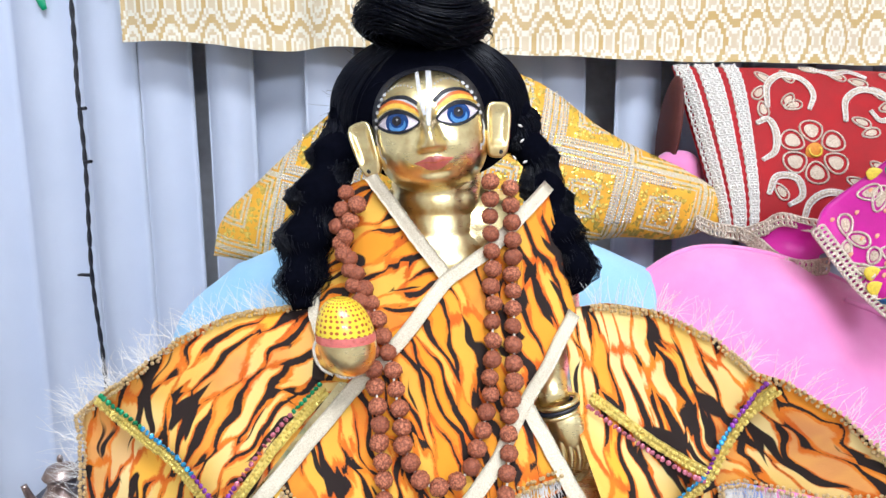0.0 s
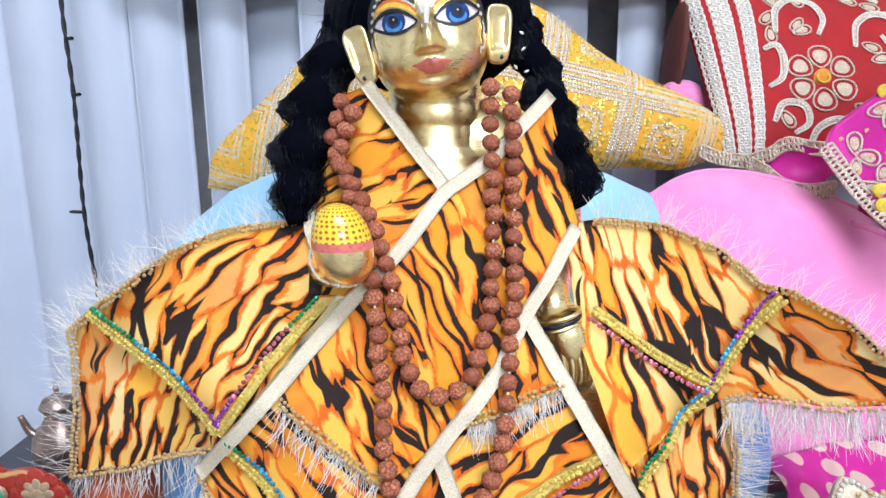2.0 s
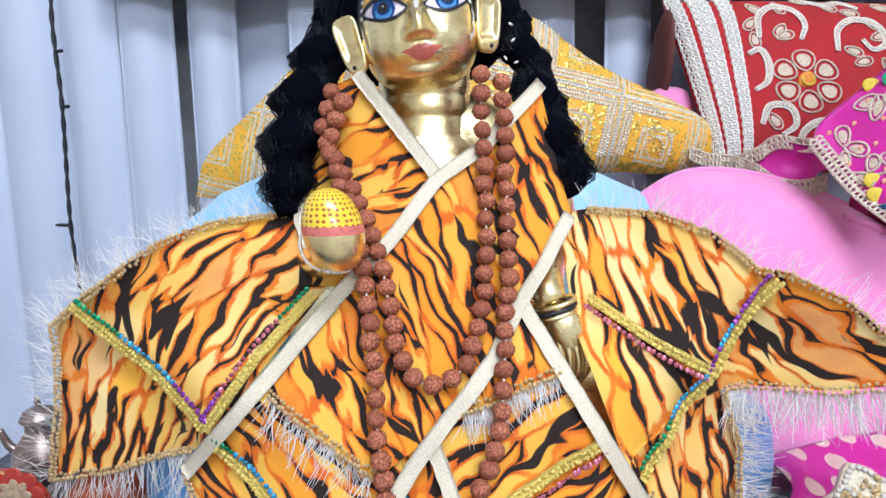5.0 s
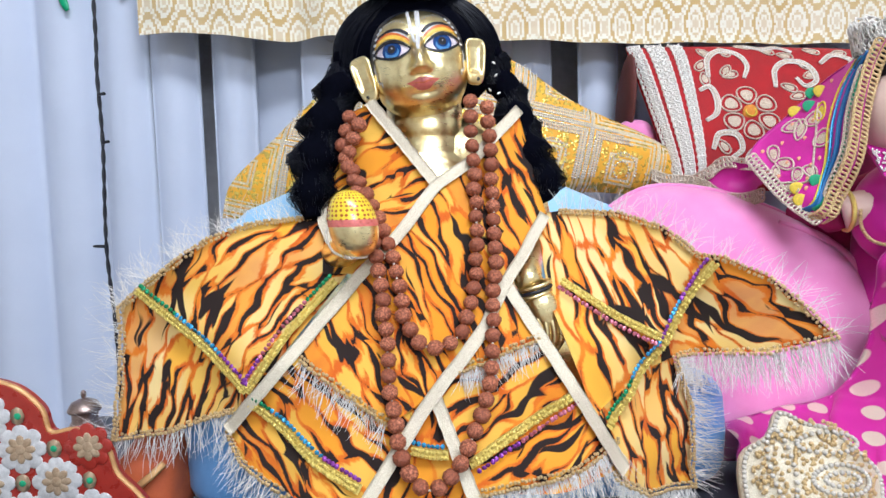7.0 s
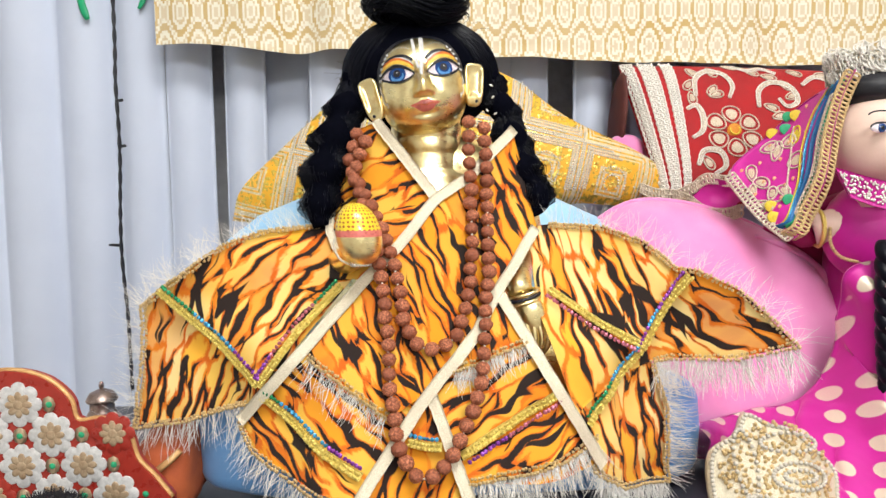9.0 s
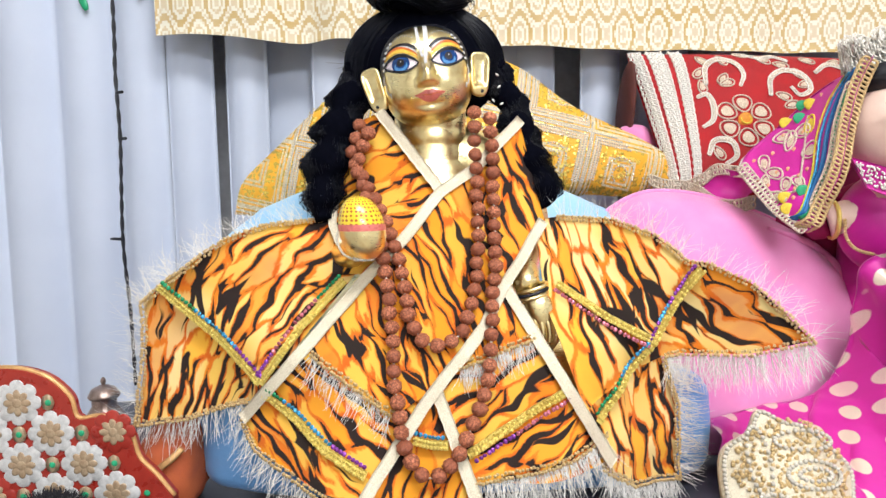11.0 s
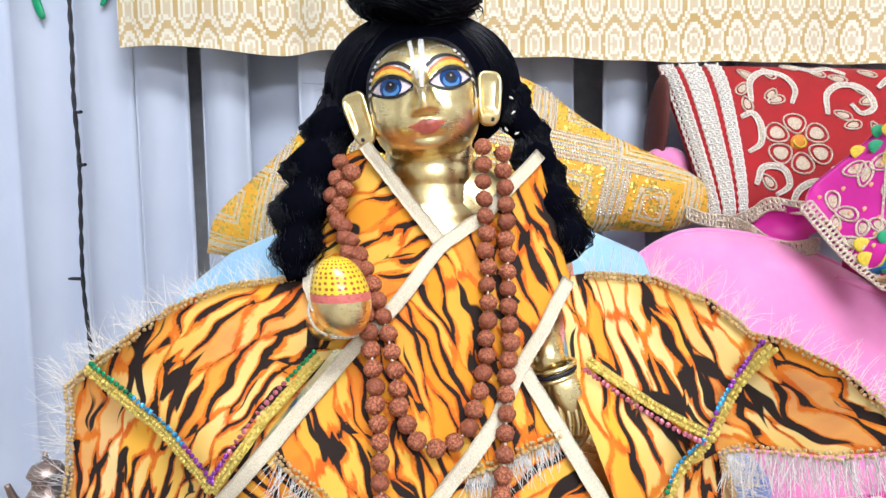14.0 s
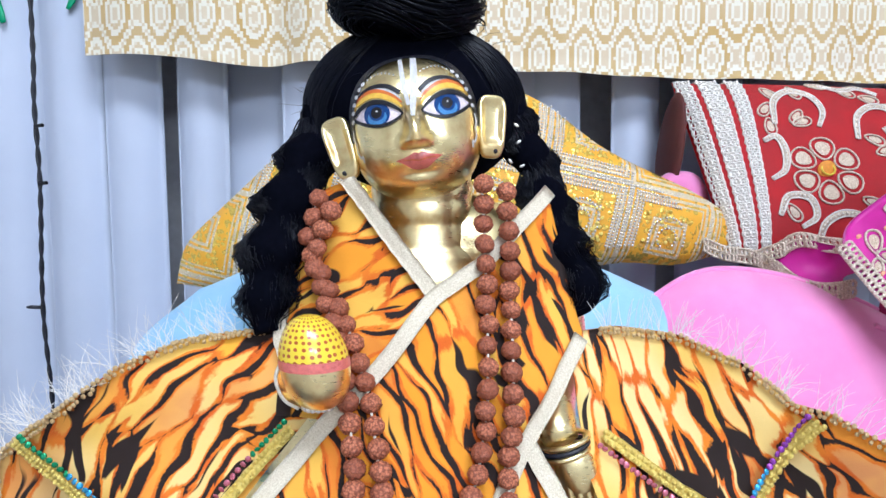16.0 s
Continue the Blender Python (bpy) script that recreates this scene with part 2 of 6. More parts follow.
TIGER, BROCADE, SEQUIN, DOTS, ENAMEL = tiger_print(), brocade(), sequin_cloth(), dotted_silk(), dotted_enamel()
BRASS = brass("polished_brass", (1.0, 0.86, 0.46), 0.20)
HAIR, HAIRBASE, BEAD = hair_material(), hair_base_material(), bead_material()
BACKING = surface("orange_lining", (0.62, 0.30, 0.07), rough=0.8)
VANE = surface("blind_fabric", (0.62, 0.68, 0.82), (0.57, 0.63, 0.77), rough=0.6, scale=8, fine=1800, bump=0.2, depth=0.0003)
GLASS_DARK = surface("dim_window_wall", (0.66, 0.66, 0.68), rough=0.4, scale=3, fine=60)
PAINT = surface("cream_wall_paint", (0.86, 0.85, 0.83), (0.82, 0.81, 0.79), rough=0.7, scale=3, fine=250, bump=0.15)
WHITE = surface("white_ceiling_paint", (0.82, 0.82, 0.82), (0.78, 0.78, 0.78), rough=0.8, scale=3, fine=250, bump=0.1)
FLOOR = surface("speckled_floor_tile", (0.55, 0.50, 0.44), rough=0.3, scale=5, fine=150, bump=0.1)
DARKWOOD = surface("dark_laminate", (0.085, 0.085, 0.11), rough=0.35, scale=14, fine=300, bump=0.1)
PINK = surface("pink_plush", (0.90, 0.33, 0.62), (0.84, 0.25, 0.55), rough=0.9, scale=22, fine=1400, bump=0.5, sheen=0.6)
BLUE = surface("light_blue_plush", (0.40, 0.66, 0.88), (0.30, 0.56, 0.82), rough=0.9, scale=18, fine=1200, bump=0.5, sheen=0.4)
DEEPBLUE = surface("sky_blue_satin", (0.20, 0.46, 0.86), (0.15, 0.38, 0.78), rough=0.5, scale=14, fine=900, bump=0.3, sheen=0.2)
RED = surface("red_velvet", (0.46, 0.008, 0.012), (0.32, 0.005, 0.008), rough=0.75, scale=30, fine=1500, bump=0.5, sheen=0.06)
MAROON = surface("maroon_net", (0.13, 0.035, 0.03), rough=0.8, scale=90, fine=900)
MAGENTA = surface("magenta_silk", (0.62, 0.008, 0.33), (0.48, 0.006, 0.25), rough=0.5, scale=25, fine=1400, bump=0.3, sheen=0.3)
ZARI = surface("silver_gold_thread", (0.95, 0.87, 0.74), (0.50, 0.38, 0.26), rough=0.32, metal=0.3, scale=520, fine=2600, bump=0.8, depth=0.0008)
LACE = surface("cream_lace_thread", (0.96, 0.94, 0.89), (0.86, 0.80, 0.70), rough=0.45, metal=0.0, scale=600, fine=2400, bump=0.8, depth=0.0008)
RIBBON = surface("gold_tissue_ribbon", (0.92, 0.85, 0.68), (0.62, 0.53, 0.36), rough=0.38, metal=0.3, scale=900, fine=2600, bump=0.8)
GOLDBRAID = surface("gold_sequin_braid", (0.98, 0.82, 0.26), (0.86, 0.66, 0.12), rough=0.32, metal=0.5, scale=500, fine=1800, bump=0.9, depth=0.001)
TINSEL = surface("clear_tinsel", (0.97, 0.95, 0.92), (0.90, 0.86, 0.80), rough=0.25, metal=0.0, scale=300, fine=1000)
PEARL = surface("pearl_bead", (0.68, 0.63, 0.54), rough=0.22, scale=300, fine=900, bump=0.05, coat=0.5)
SILVER = surface("silver_bead", (0.95, 0.92, 0.86), rough=0.22, metal=0.35, scale=300, fine=900, bump=0.1)
AMBER = surface("orange_embroidery", (0.85, 0.33, 0.03), rough=0.6, scale=400)
PEACH = surface("peach_embroidery", (0.90, 0.45, 0.25), rough=0.6, scale=400)
YELLOW = surface("yellow_embroidery", (0.88, 0.66, 0.05), rough=0.6, scale=400)
GREEN = surface("green_embroidery", (0.03, 0.42, 0.19), rough=0.6, scale=400)
TEAL = surface("blue_trim", (0.02, 0.16, 0.42), rough=0.5, scale=400)
SKY = surface("blue_sequin", (0.08, 0.42, 0.75), rough=0.25, metal=0.4, scale=400)
VIOLET = surface("violet_sequin", (0.32, 0.07, 0.45), rough=0.25, metal=0.4, scale=400)
ROSE = surface("rose_sequin", (0.72, 0.22, 0.30), rough=0.25, metal=0.4, scale=400)
JADE = surface("green_sequin", (0.04, 0.38, 0.16), rough=0.25, metal=0.4, scale=400)
BLACK = surface("black_paint", (0.008, 0.008, 0.013), rough=0.5, scale=200)
CABLE = surface("black_cable", (0.012, 0.013, 0.022), rough=0.45, scale=200)
SLEEVE = surface("crimson_silk", (0.42, 0.008, 0.13), (0.28, 0.005, 0.07), rough=0.7, scale=60, fine=900, bump=0.3)
EYEWHITE = surface("pink_white_enamel", (0.84, 0.74, 0.79), rough=0.25, scale=200, bump=0.02)
IRIS = surface("blue_enamel", (0.012, 0.055, 0.21), rough=0.2, scale=200, bump=0.02)
IRIS_LIGHT = surface("light_blue_enamel", (0.09, 0.27, 0.58), rough=0.2, scale=200, bump=0.02)
LIP = surface("red_lip_enamel", (0.74, 0.19, 0.16), rough=0.3, scale=200, bump=0.02)
OCHRE = surface("yellow_lid_enamel", (0.88, 0.55, 0.07), rough=0.35, scale=200, bump=0.02)
RUST = surface("orange_lid_enamel", (0.68, 0.17, 0.03), rough=0.35, scale=200, bump=0.02)
CHALK = surface("white_enamel", (0.66, 0.65, 0.64), rough=0.35, scale=200, bump=0.05)
SKIN = surface("painted_skin", (0.84, 0.63, 0.53), (0.80, 0.57, 0.47), rough=0.45, scale=30, fine=400, bump=0.03, coat=0.05)
REDPAINT = surface("red_enamel", (0.38, 0.035, 0.022), (0.30, 0.026, 0.018), rough=0.3, scale=90, bump=0.1)
COPPER = surface("dull_silver_copper", (0.48, 0.38, 0.34), (0.26, 0.18, 0.15), rough=0.32, metal=0.9, scale=60)
GILT = surface("gilt_wood", (0.72, 0.44, 0.18), (0.50, 0.26, 0.10), rough=0.4, metal=0.3, scale=80)
TERRACOTTA = surface("terracotta_cloth", (0.55, 0.13, 0.04), (0.44, 0.09, 0.03), rough=0.8, scale=40)
TAN = surface("tan_gilt_enamel", (0.50, 0.38, 0.25), (0.36, 0.24, 0.14), rough=0.4, metal=0.2, scale=260)
ZARIFILL = surface("beaded_fill", (0.88, 0.76, 0.60), (0.36, 0.22, 0.13), rough=0.35, metal=0.0, scale=800, fine=2200, bump=0.4, depth=0.0006)
GOLDLACE = surface("gold_lace_thread", (0.84, 0.64, 0.34), (0.56, 0.38, 0.16), rough=0.4, metal=0.4, scale=600, fine=2400, bump=0.8, depth=0.0008)
CHARCOAL = surface("black_fleece", (0.02, 0.018, 0.025), rough=0.95, scale=120, sheen=0.2)
TAPE = surface("green_plastic", (0.01, 0.42, 0.18), rough=0.35, scale=60)
THREAD = surface("pale_thread", (0.80, 0.74, 0.62), rough=0.7, scale=400)
LAMP = bpy.data.materials.new("lamp_diffuser")
LAMP.use_nodes = True
LAMP.node_tree.nodes["Principled BSDF"].inputs["Emission Color"].default_value = (1, 0.97, 0.93, 1)
LAMP.node_tree.nodes["Principled BSDF"].inputs["Emission Strength"].default_value = 6.0


# ---- geometry helpers ----
class Geo:
    """Collects the faces of one mesh."""

    def __init__(self):
        self.v, self.f, self.m, self.uv = [], [], [], []

    def add(self, verts, faces, mat=0, uvs=None):
        k = len(self.v)
        self.v.extend([tuple(map(float, p)) for p in verts])
        self.uv.extend(uvs if uvs is not None else [(0.0, 0.0)] * len(verts))
        for f in faces:
            self.f.append(tuple(i + k for i in f))
            self.m.append(mat)
        return self

    def grid(self, P, mat=0, uv=None, wrap=False, flip=False):
        P = np.asarray(P, float)
        a, b = P.shape[:2]
        faces = []
        for i in range(a - 1 + (1 if wrap else 0)):
            for j in range(b - 1):
                q = (i * b + j, ((i + 1) % a) * b + j, ((i + 1) % a) * b + j + 1, i * b + j + 1)
                faces.append(q[::-1] if flip else q)
        uvs = None if uv is None else [tuple(map(float, p)) for p in np.asarray(uv).reshape(-1, 2)]
        return self.add(P.reshape(-1, 3), faces, mat, uvs)

    def sheet(self, P, thick, mat=0, back=0, uv=None):
        """A sheet with a front at P, a back thick metres behind it (+y) and a closed rim."""
        P = np.asarray(P, float)
        a, b = P.shape[:2]
        k = len(self.v)
        self.grid(P, mat, uv)
        self.grid(P + np.array([0, thick, 0]), back, uv, flip=True)
        n = a * b
        rim = [(i, 0) for i in range(a)] + [(a - 1, j) for j in range(1, b)] + [(i, b - 1) for i in range(a - 2, -1, -1)] + [(0, j) for j in range(b - 2, 0, -1)]
        ids = [i * b + j for i, j in rim]
        for s, e in zip(ids, ids[1:] + ids[:1]):
            self.f.append((k + s, k + e, k + n + e, k + n + s))
            self.m.append(back)
        return self

    def tube(self, path, r, sides=6, mat=0, caps=True, flat=1.0):
        path = np.asarray(path, float)
        n = len(path)
        r = np.broadcast_to(np.asarray(r, float), (n,))
        d = np.gradient(path, axis=0)
        d /= np.linalg.norm(d, axis=1)[:, None] + 1e-12
        up = np.array([0.0, -1.0, 0.02]) if abs(d[0][1]) < 0.9 else np.array([1.0, 0.0, 0.02])
        rings = []
        for i in range(n):
            s = np.cross(d[i], up)
            s /= np.linalg.norm(s) + 1e-12
            w = np.cross(s, d[i])
            up = w if abs(np.dot(w, d[min(i + 1, n - 1)])) < 0.95 else up
            for q in range(sides):
                a = 2 * math.pi * q / sides
                rings.append(path[i] + r[i] * (s * math.cos(a) + w * flat * math.sin(a)))
        faces = [(i * sides + q, i * sides + (q + 1) % sides, (i + 1) * sides + (q + 1) % sides, (i + 1) * sides + q) for i in range(n - 1) for q in range(sides)]
        if caps:
            faces += [tuple(range(sides))[::-1], tuple((n - 1) * sides + q for q in range(sides))]
        return self.add(rings, faces, mat)

    def ball(self, c, r, seg=12, rings=8, mat=0, rot=None, power=1.0):
        r = (r, r, r) if isinstance(r, (int, float)) else r
        vs, uvs = [], []
        for i in range(rings + 1):
            th = math.pi * i / rings
            for j in range(seg):
                ph = 2 * math.pi * j / seg
                s = [math.sin(th) * math.cos(ph), math.sin(th) * math.sin(ph), math.cos(th)]
                s = [math.copysign(abs(a) ** power, a) for a in s]
                p = Vector((s[0] * r[0], s[1] * r[1], s[2] * r[2]))
                if rot is not None:
                    p = rot @ p
                vs.append((p.x + c[0], p.y + c[1], p.z + c[2]))
                uvs.append((ph, th))
        fs = [(i * seg + j, (i + 1) * seg + j, (i + 1) * seg + (j + 1) % seg, i * seg + (j + 1) % seg) for i in range(rings) for j in range(seg)]
        return self.add(vs, fs, mat, uvs)

    def block(self, lo, hi, bevel=0.003, mat=0):
        """A box with chamfered edges."""
        lo, hi = np.array(lo, float), np.array(hi, float)
        c, h = (lo + hi) / 2, (hi - lo) / 2
        b = min(bevel, *(0.49 * h))
        bm = bmesh.new()
        bmesh.ops.create_cube(bm, size=2.0)
        for v in bm.verts:
            v.co = Vector(tuple(c + np.array(v.co) * h))
        bmesh.ops.bevel(bm, geom=bm.edges[:], offset=b, segments=2, affect="EDGES")
        self.add([v.co[:] for v in bm.verts], [[v.index for v in f.verts] for f in bm.faces] if not bm.verts.index_update() else [], mat)
        bm.free()
        return self

    def moved(self, m):
        self.v = [tuple(m @ Vector(p)) for p in self.v]
        return self

    def mesh(self, name, mats, smooth=True):
        me = bpy.data.meshes.new(name)
        me.from_pydata(self.v, [], self.f)
        for mt in mats:
            me.materials.append(mt)
        me.polygons.foreach_set("material_index", self.m)
        me.polygons.foreach_set("use_smooth", [smooth] * len(self.f))
        layer = me.uv_layers.new(name="UVMap")
        idx = np.empty(len(me.loops), dtype=np.int32)
        me.loops.foreach_get("vertex_index", idx)
        layer.data.foreach_set("uv", np.asarray(self.uv, dtype=np.float32)[idx].ravel())
        me.update()
        return me


def mats_of(m):
    return list(m) if isinstance(m, (list, tuple)) else [m]


def thing(name, base, label, category, group="", kind=""):
    """An empty at its base that parents the parts of one thing."""
    o = new(name)
    o.empty_display_size = 0.02
    o.location = base
    return tagged(o, label, category, group, kind)


def top(name, geo, material, label, category, group="", kind="", smooth=True):
    """A thing that is one mesh."""
    return tagged(new(name, geo.mesh(name, mats_of(material), smooth)), label, category, group, kind)


def world_of(o):
    """An object's pose in the place."""
    return (world_of(o.parent) @ o.matrix_parent_inverse if o.parent else Matrix()) @ o.matrix_basis


def part(name, geo, material, parent, label="", kind="", smooth=True):
    """One mesh object under a thing or under a part; its mesh is given in the place's own metres."""
    me = geo if isinstance(geo, bpy.types.Mesh) else geo.mesh(name, mats_of(material), smooth)
    o = new(name, me)
    o.parent = parent
    o.matrix_parent_inverse = world_of(parent).inverted()
    return tagged(o, label, kind=kind)


def smooth_line(pts, n):
    """n points along a smooth curve through pts, evenly spaced."""
    P = np.asarray(pts, float)
    if len(P) > 2:
        E = np.vstack([2 * P[0] - P[1], P, 2 * P[-1] - P[-2]])
        out = []
        for i in range(1, len(E) - 2):
            for s in np.linspace(0, 1, 12, endpoint=False):
                a, b, c, d = E[i - 1:i + 3]
                out.append(0.5 * (2 * b + (c - a) * s + (2 * a - 5 * b + 4 * c - d) * s * s + (3 * b - a - 3 * c + d) * s ** 3))
        P = np.vstack([out, P[-1:]])
    L = np.r_[0, np.cumsum(np.linalg.norm(np.diff(P, axis=0), axis=1))]
    q = np.linspace(0, L[-1], n)
    return np.stack([np.interp(q, L, P[:, k]) for k in range(P.shape[1])], 1)


def broken_line(pts, n):
    P = np.asarray(pts, float)
    L = np.r_[0, np.cumsum(np.linalg.norm(np.diff(P, axis=0), axis=1))]
    q = np.linspace(0, L[-1], n)
    return np.stack([np.interp(q, L, P[:, k]) for k in range(P.shape[1])], 1)


def coons(head, right, foot, left, nu, nv, curve=smooth_line):
    """A patch between four border curves; head and foot run left to right, the sides run down."""
    t, b, l, r = curve(head, nu), curve(foot, nu), curve(left, nv), curve(right, nv)
    U, V = np.linspace(0, 1, nu)[:, None, None], np.linspace(0, 1, nv)[None, :, None]
    P = (1 - V) * t[:, None] + V * b[:, None] + (1 - U) * l[None] + U * r[None]
    return P - ((1 - U) * (1 - V) * t[0] + U * (1 - V) * t[-1] + (1 - U) * V * b[0] + U * V * b[-1])


def ease(a, b, x):
    u = min(1.0, max(0.0, (x - a) / (b - a)))
    return u * u * (3 - 2 * u)


def wobble(x, y, z, scale, amount):
    return amount * noise.noise(Vector((x * scale, y * scale, z * scale)))


# ---- room ----
def wall(name, lo, hi, m, label):
    top(name, Geo().block(lo, hi, 0.002), m, label, "wall", kind="structure", smooth=False)


wall("wall_north", (-2.2, 1.22, 0), (2.4, 1.34, 2.6), GLASS_DARK, "dim grey wall behind the vertical blind")
wall("wall_south", (-2.2, -2.12, 0), (2.4, -2.0, 2.6), PAINT, "plain cream painted wall")
wall("wall_west", (-2.32, -2.12, 0), (-2.2, 1.34, 2.6), PAINT, "plain cream painted side wall")
wall("wall_east", (2.4, -2.12, 0), (2.52, 1.34, 2.6), PAINT, "plain cream painted side wall")
top("floor", Geo().block((-2.32, -2.12, -0.1), (2.52, 1.34, 0), 0.002), FLOOR, "plain beige speckled floor", "floor", kind="structure", smooth=False)
top("ceiling", Geo().block((-2.32, -2.12, 2.6), (2.52, 1.34, 2.7), 0.002), WHITE, "plain white painted ceiling", "ceiling", kind="structure", smooth=False)

# ---- altar table ----
ALTAR = 0.67
altar = thing("altar_table", (0.2, 0.65, 0), "dark laminate altar table under the cushions", "table")
part("tabletop", Geo().block((-0.584, 0.28, ALTAR - 0.03), (1.15, 1.0, ALTAR), 0.004), DARKWOOD, altar)
for lx in (-0.54, 1.09):
    for ly in (0.34, 0.94):
        part("leg", Geo().block((lx - 0.03, ly - 0.03, 0), (lx + 0.03, ly + 0.03, ALTAR - 0.03), 0.004), DARKWOOD, altar)

# ---- vertical blind ----
blind = thing("vertical_blind", (0, 1.07, 2.2), "pale blue-grey fabric vertical blind, slats partly turned open", "window blind")
rail = part("head_rail", Geo().block((-1.5, 1.05, 2.16), (1.6, 1.09, 2.2), 0.003), WHITE, blind)
# left edge, width, bulge and setback of each slat as it hangs
SLATS = [(-1.42 + 0.104 * k, 0.108, 0.026, 0.006 * (k % 2)) for k in range(6)]
SLATS += [(-0.796, 0.112, 0.030, 0.0), (-0.690, 0.110, 0.030, 0.004), (-0.588, 0.095, 0.026, 0.0), (-0.489, 0.083, 0.022, 0.0), (-0.379, 0.080, 0.028, 0.0), (-0.318, 0.10, 0.004, 0.045), (-0.225, 0.080, 0.018, 0.0), (-0.13, 0.10, 0.02, 0.0)]
SLATS += [(-0.02, 0.10, 0.02, 0.0), (0.085, 0.10, 0.02, 0.01), (0.150, 0.080, 0.02, 0.0), (0.283, 0.078, 0.026, 0.0)]
SLATS += [(0.39 + 0.106 * k, 0.100, 0.024, 0.0) for k in range(11)]
for i, (x0, w, bow, set_back) in enumerate(SLATS):
    g = Geo()
    u = np.linspace(0, 1, 13)
    zz = np.linspace(2.16, 0.30, 14)
    P = np.array([[(x0 + w * a + 0.004 * math.sin(i * 1.7) * (2.16 - z), 1.085 + set_back - bow * (1 - (2 * a - 1) ** 2) + 0.012 * (a - 0.5) * math.sin(i * 2.3), z) for z in zz] for a in u])
    g.sheet(P, 0.0012)
    part("slat", g, VANE, blind)

# ---- brocade pelmet ----
g = Geo()
xs = np.linspace(-0.473, 1.35, 150)
zs = np.linspace(0, 1, 30)
P, UV = [], []
for x in xs:
    foot = 1.312 - 0.037 * ease(-0.47, 0.5, x) - 0.018 * ease(0.3, 1.2, x) - 0.010 * math.exp(-((x + 0.27) / 0.07) ** 2)
    fold = 0.022 * math.exp(-((x + 0.215) / 0.035) ** 2) + 0.006 * math.sin(x * 23) + 0.004 * math.sin(x * 51 + 1)
    P.append([(x, 0.992 + fold * (0.55 + 0.45 * a), 1.95 + (foot - 1.95) * a) for a in zs])
    UV.append([(x, 1.95 + (foot - 1.95) * a) for a in zs])
g.sheet(np.array(P), 0.002, uv=np.array(UV))
pelmet = thing("pelmet_curtain", (0.4, 1.0, 1.95), "cream cloth pelmet with a woven golden lattice pattern", "curtain")
part("cloth", g, BROCADE, pelmet)
part("curtain_rod", Geo().tube([(-0.5, 1.012, 1.955), (1.4, 1.012, 1.955)], 0.009, 10), GILT, pelmet)

# ---- cable ----
line = smooth_line([(-0.545, 1.0, 2.1), (-0.543, 1.0, 1.389), (-0.5445, 0.998, 1.25), (-0.5425, 0.998, 1.136), (-0.549, 1.0, 0.962), (-0.542, 0.998, 0.834), (-0.539, 0.995, 0.70)], 160)
wire = thing("string_light_cable", (-0.54, 1.0, 0.70), "thin black twisted fairy-light cable hanging before the blind", "cable")
g = Geo()
tw = np.arange(160) * 0.9
off = np.stack([np.cos(tw), np.sin(tw), 0 * tw], 1) * 0.0016
g.tube(line + off, 0.0021, 6)
g.tube(line - off, 0.0021, 6)
part("wire", g, CABLE, wire)
for z, s in ((0.962, -1), (1.215, 1), (1.136, 1)):
    x = float(np.interp(z, line[::-1, 2], line[::-1, 0]))
    part("bulb_holder", Geo().tube([(x, 0.995, z), (x + 0.012 * s, 0.993, z + 0.001), (x + (0.018 if z < 1 else 0.006) * s, 0.992, z + 0.001)], (0.0026, 0.0026, 0.0016), 8), CABLE, wire)
top("green_clip", Geo().tube(smooth_line([(-0.628, 1.056, 1.42), (-0.620, 1.05, 1.392), (-0.611, 1.048, 1.369)], 8), (0.004, 0.006, 0.007, 0.007, 0.007, 0.007, 0.006, 0.004), 8, flat=0.4), TAPE, "small green plastic clip hanging on the blind", "clip")

top("green_clip", Geo().tube(smooth_line([(-0.505, 1.055, 1.43), (-0.512, 1.052, 1.405), (-0.520, 1.050, 1.388)], 8), (0.003, 0.004, 0.005, 0.005, 0.005, 0.005, 0.004, 0.003), 8, flat=0.4), TAPE, "small green plastic clip hanging on the blind", "clip")

# ---- cushions ----
def pillow(name, head, right, foot, left, y0, puff, lean, material, label, back=0.03, n=36, wrinkle=0.004, piping=None):
    """A stuffed cushion with its outline drawn by four border curves, bulging forward by puff and back by back."""
    Q = coons(head, right, foot, left, n, n)
    zc = Q[..., 1].mean()
    u = np.linspace(-1, 1, n)
    bulge = np.sqrt(np.clip(1 - np.abs(u) ** 2.6, 0, 1))
    B = bulge[:, None] * bulge[None, :]
    F, R, UV = np.zeros((n, n, 3)), np.zeros((n, n, 3)), np.zeros((n, n, 2))
    for i in range(n):
        for j in range(n):
            x, z = Q[i, j]
            y = y0 + lean * (z - zc) + 0.0 * x
            w = wobble(x, y0, z, 16, wrinkle) * B[i, j]
            F[i, j] = (x, y - puff * B[i, j] + w, z)
            R[i, j] = (x, y + back * B[i, j] + w, z)
            UV[i, j] = (x * 0.97 - z * 0.22, x * 0.22 + z * 0.97)
    g = Geo().grid(F, 0, UV).grid(R, 0, UV, flip=True)
    o = thing(name, (float(Q[..., 0].mean()), y0, float(Q[..., 1].min())), label, "cushion")
    part("cover", g, material, o)
    if piping:
        rim = np.vstack([F[:, 0], F[-1, 1:], F[-2::-1, -1], F[0, -2::-1]])
        part("piping", Geo().tube(rim, 0.0035, 6, caps=False), piping, o)
    return o, F, UV


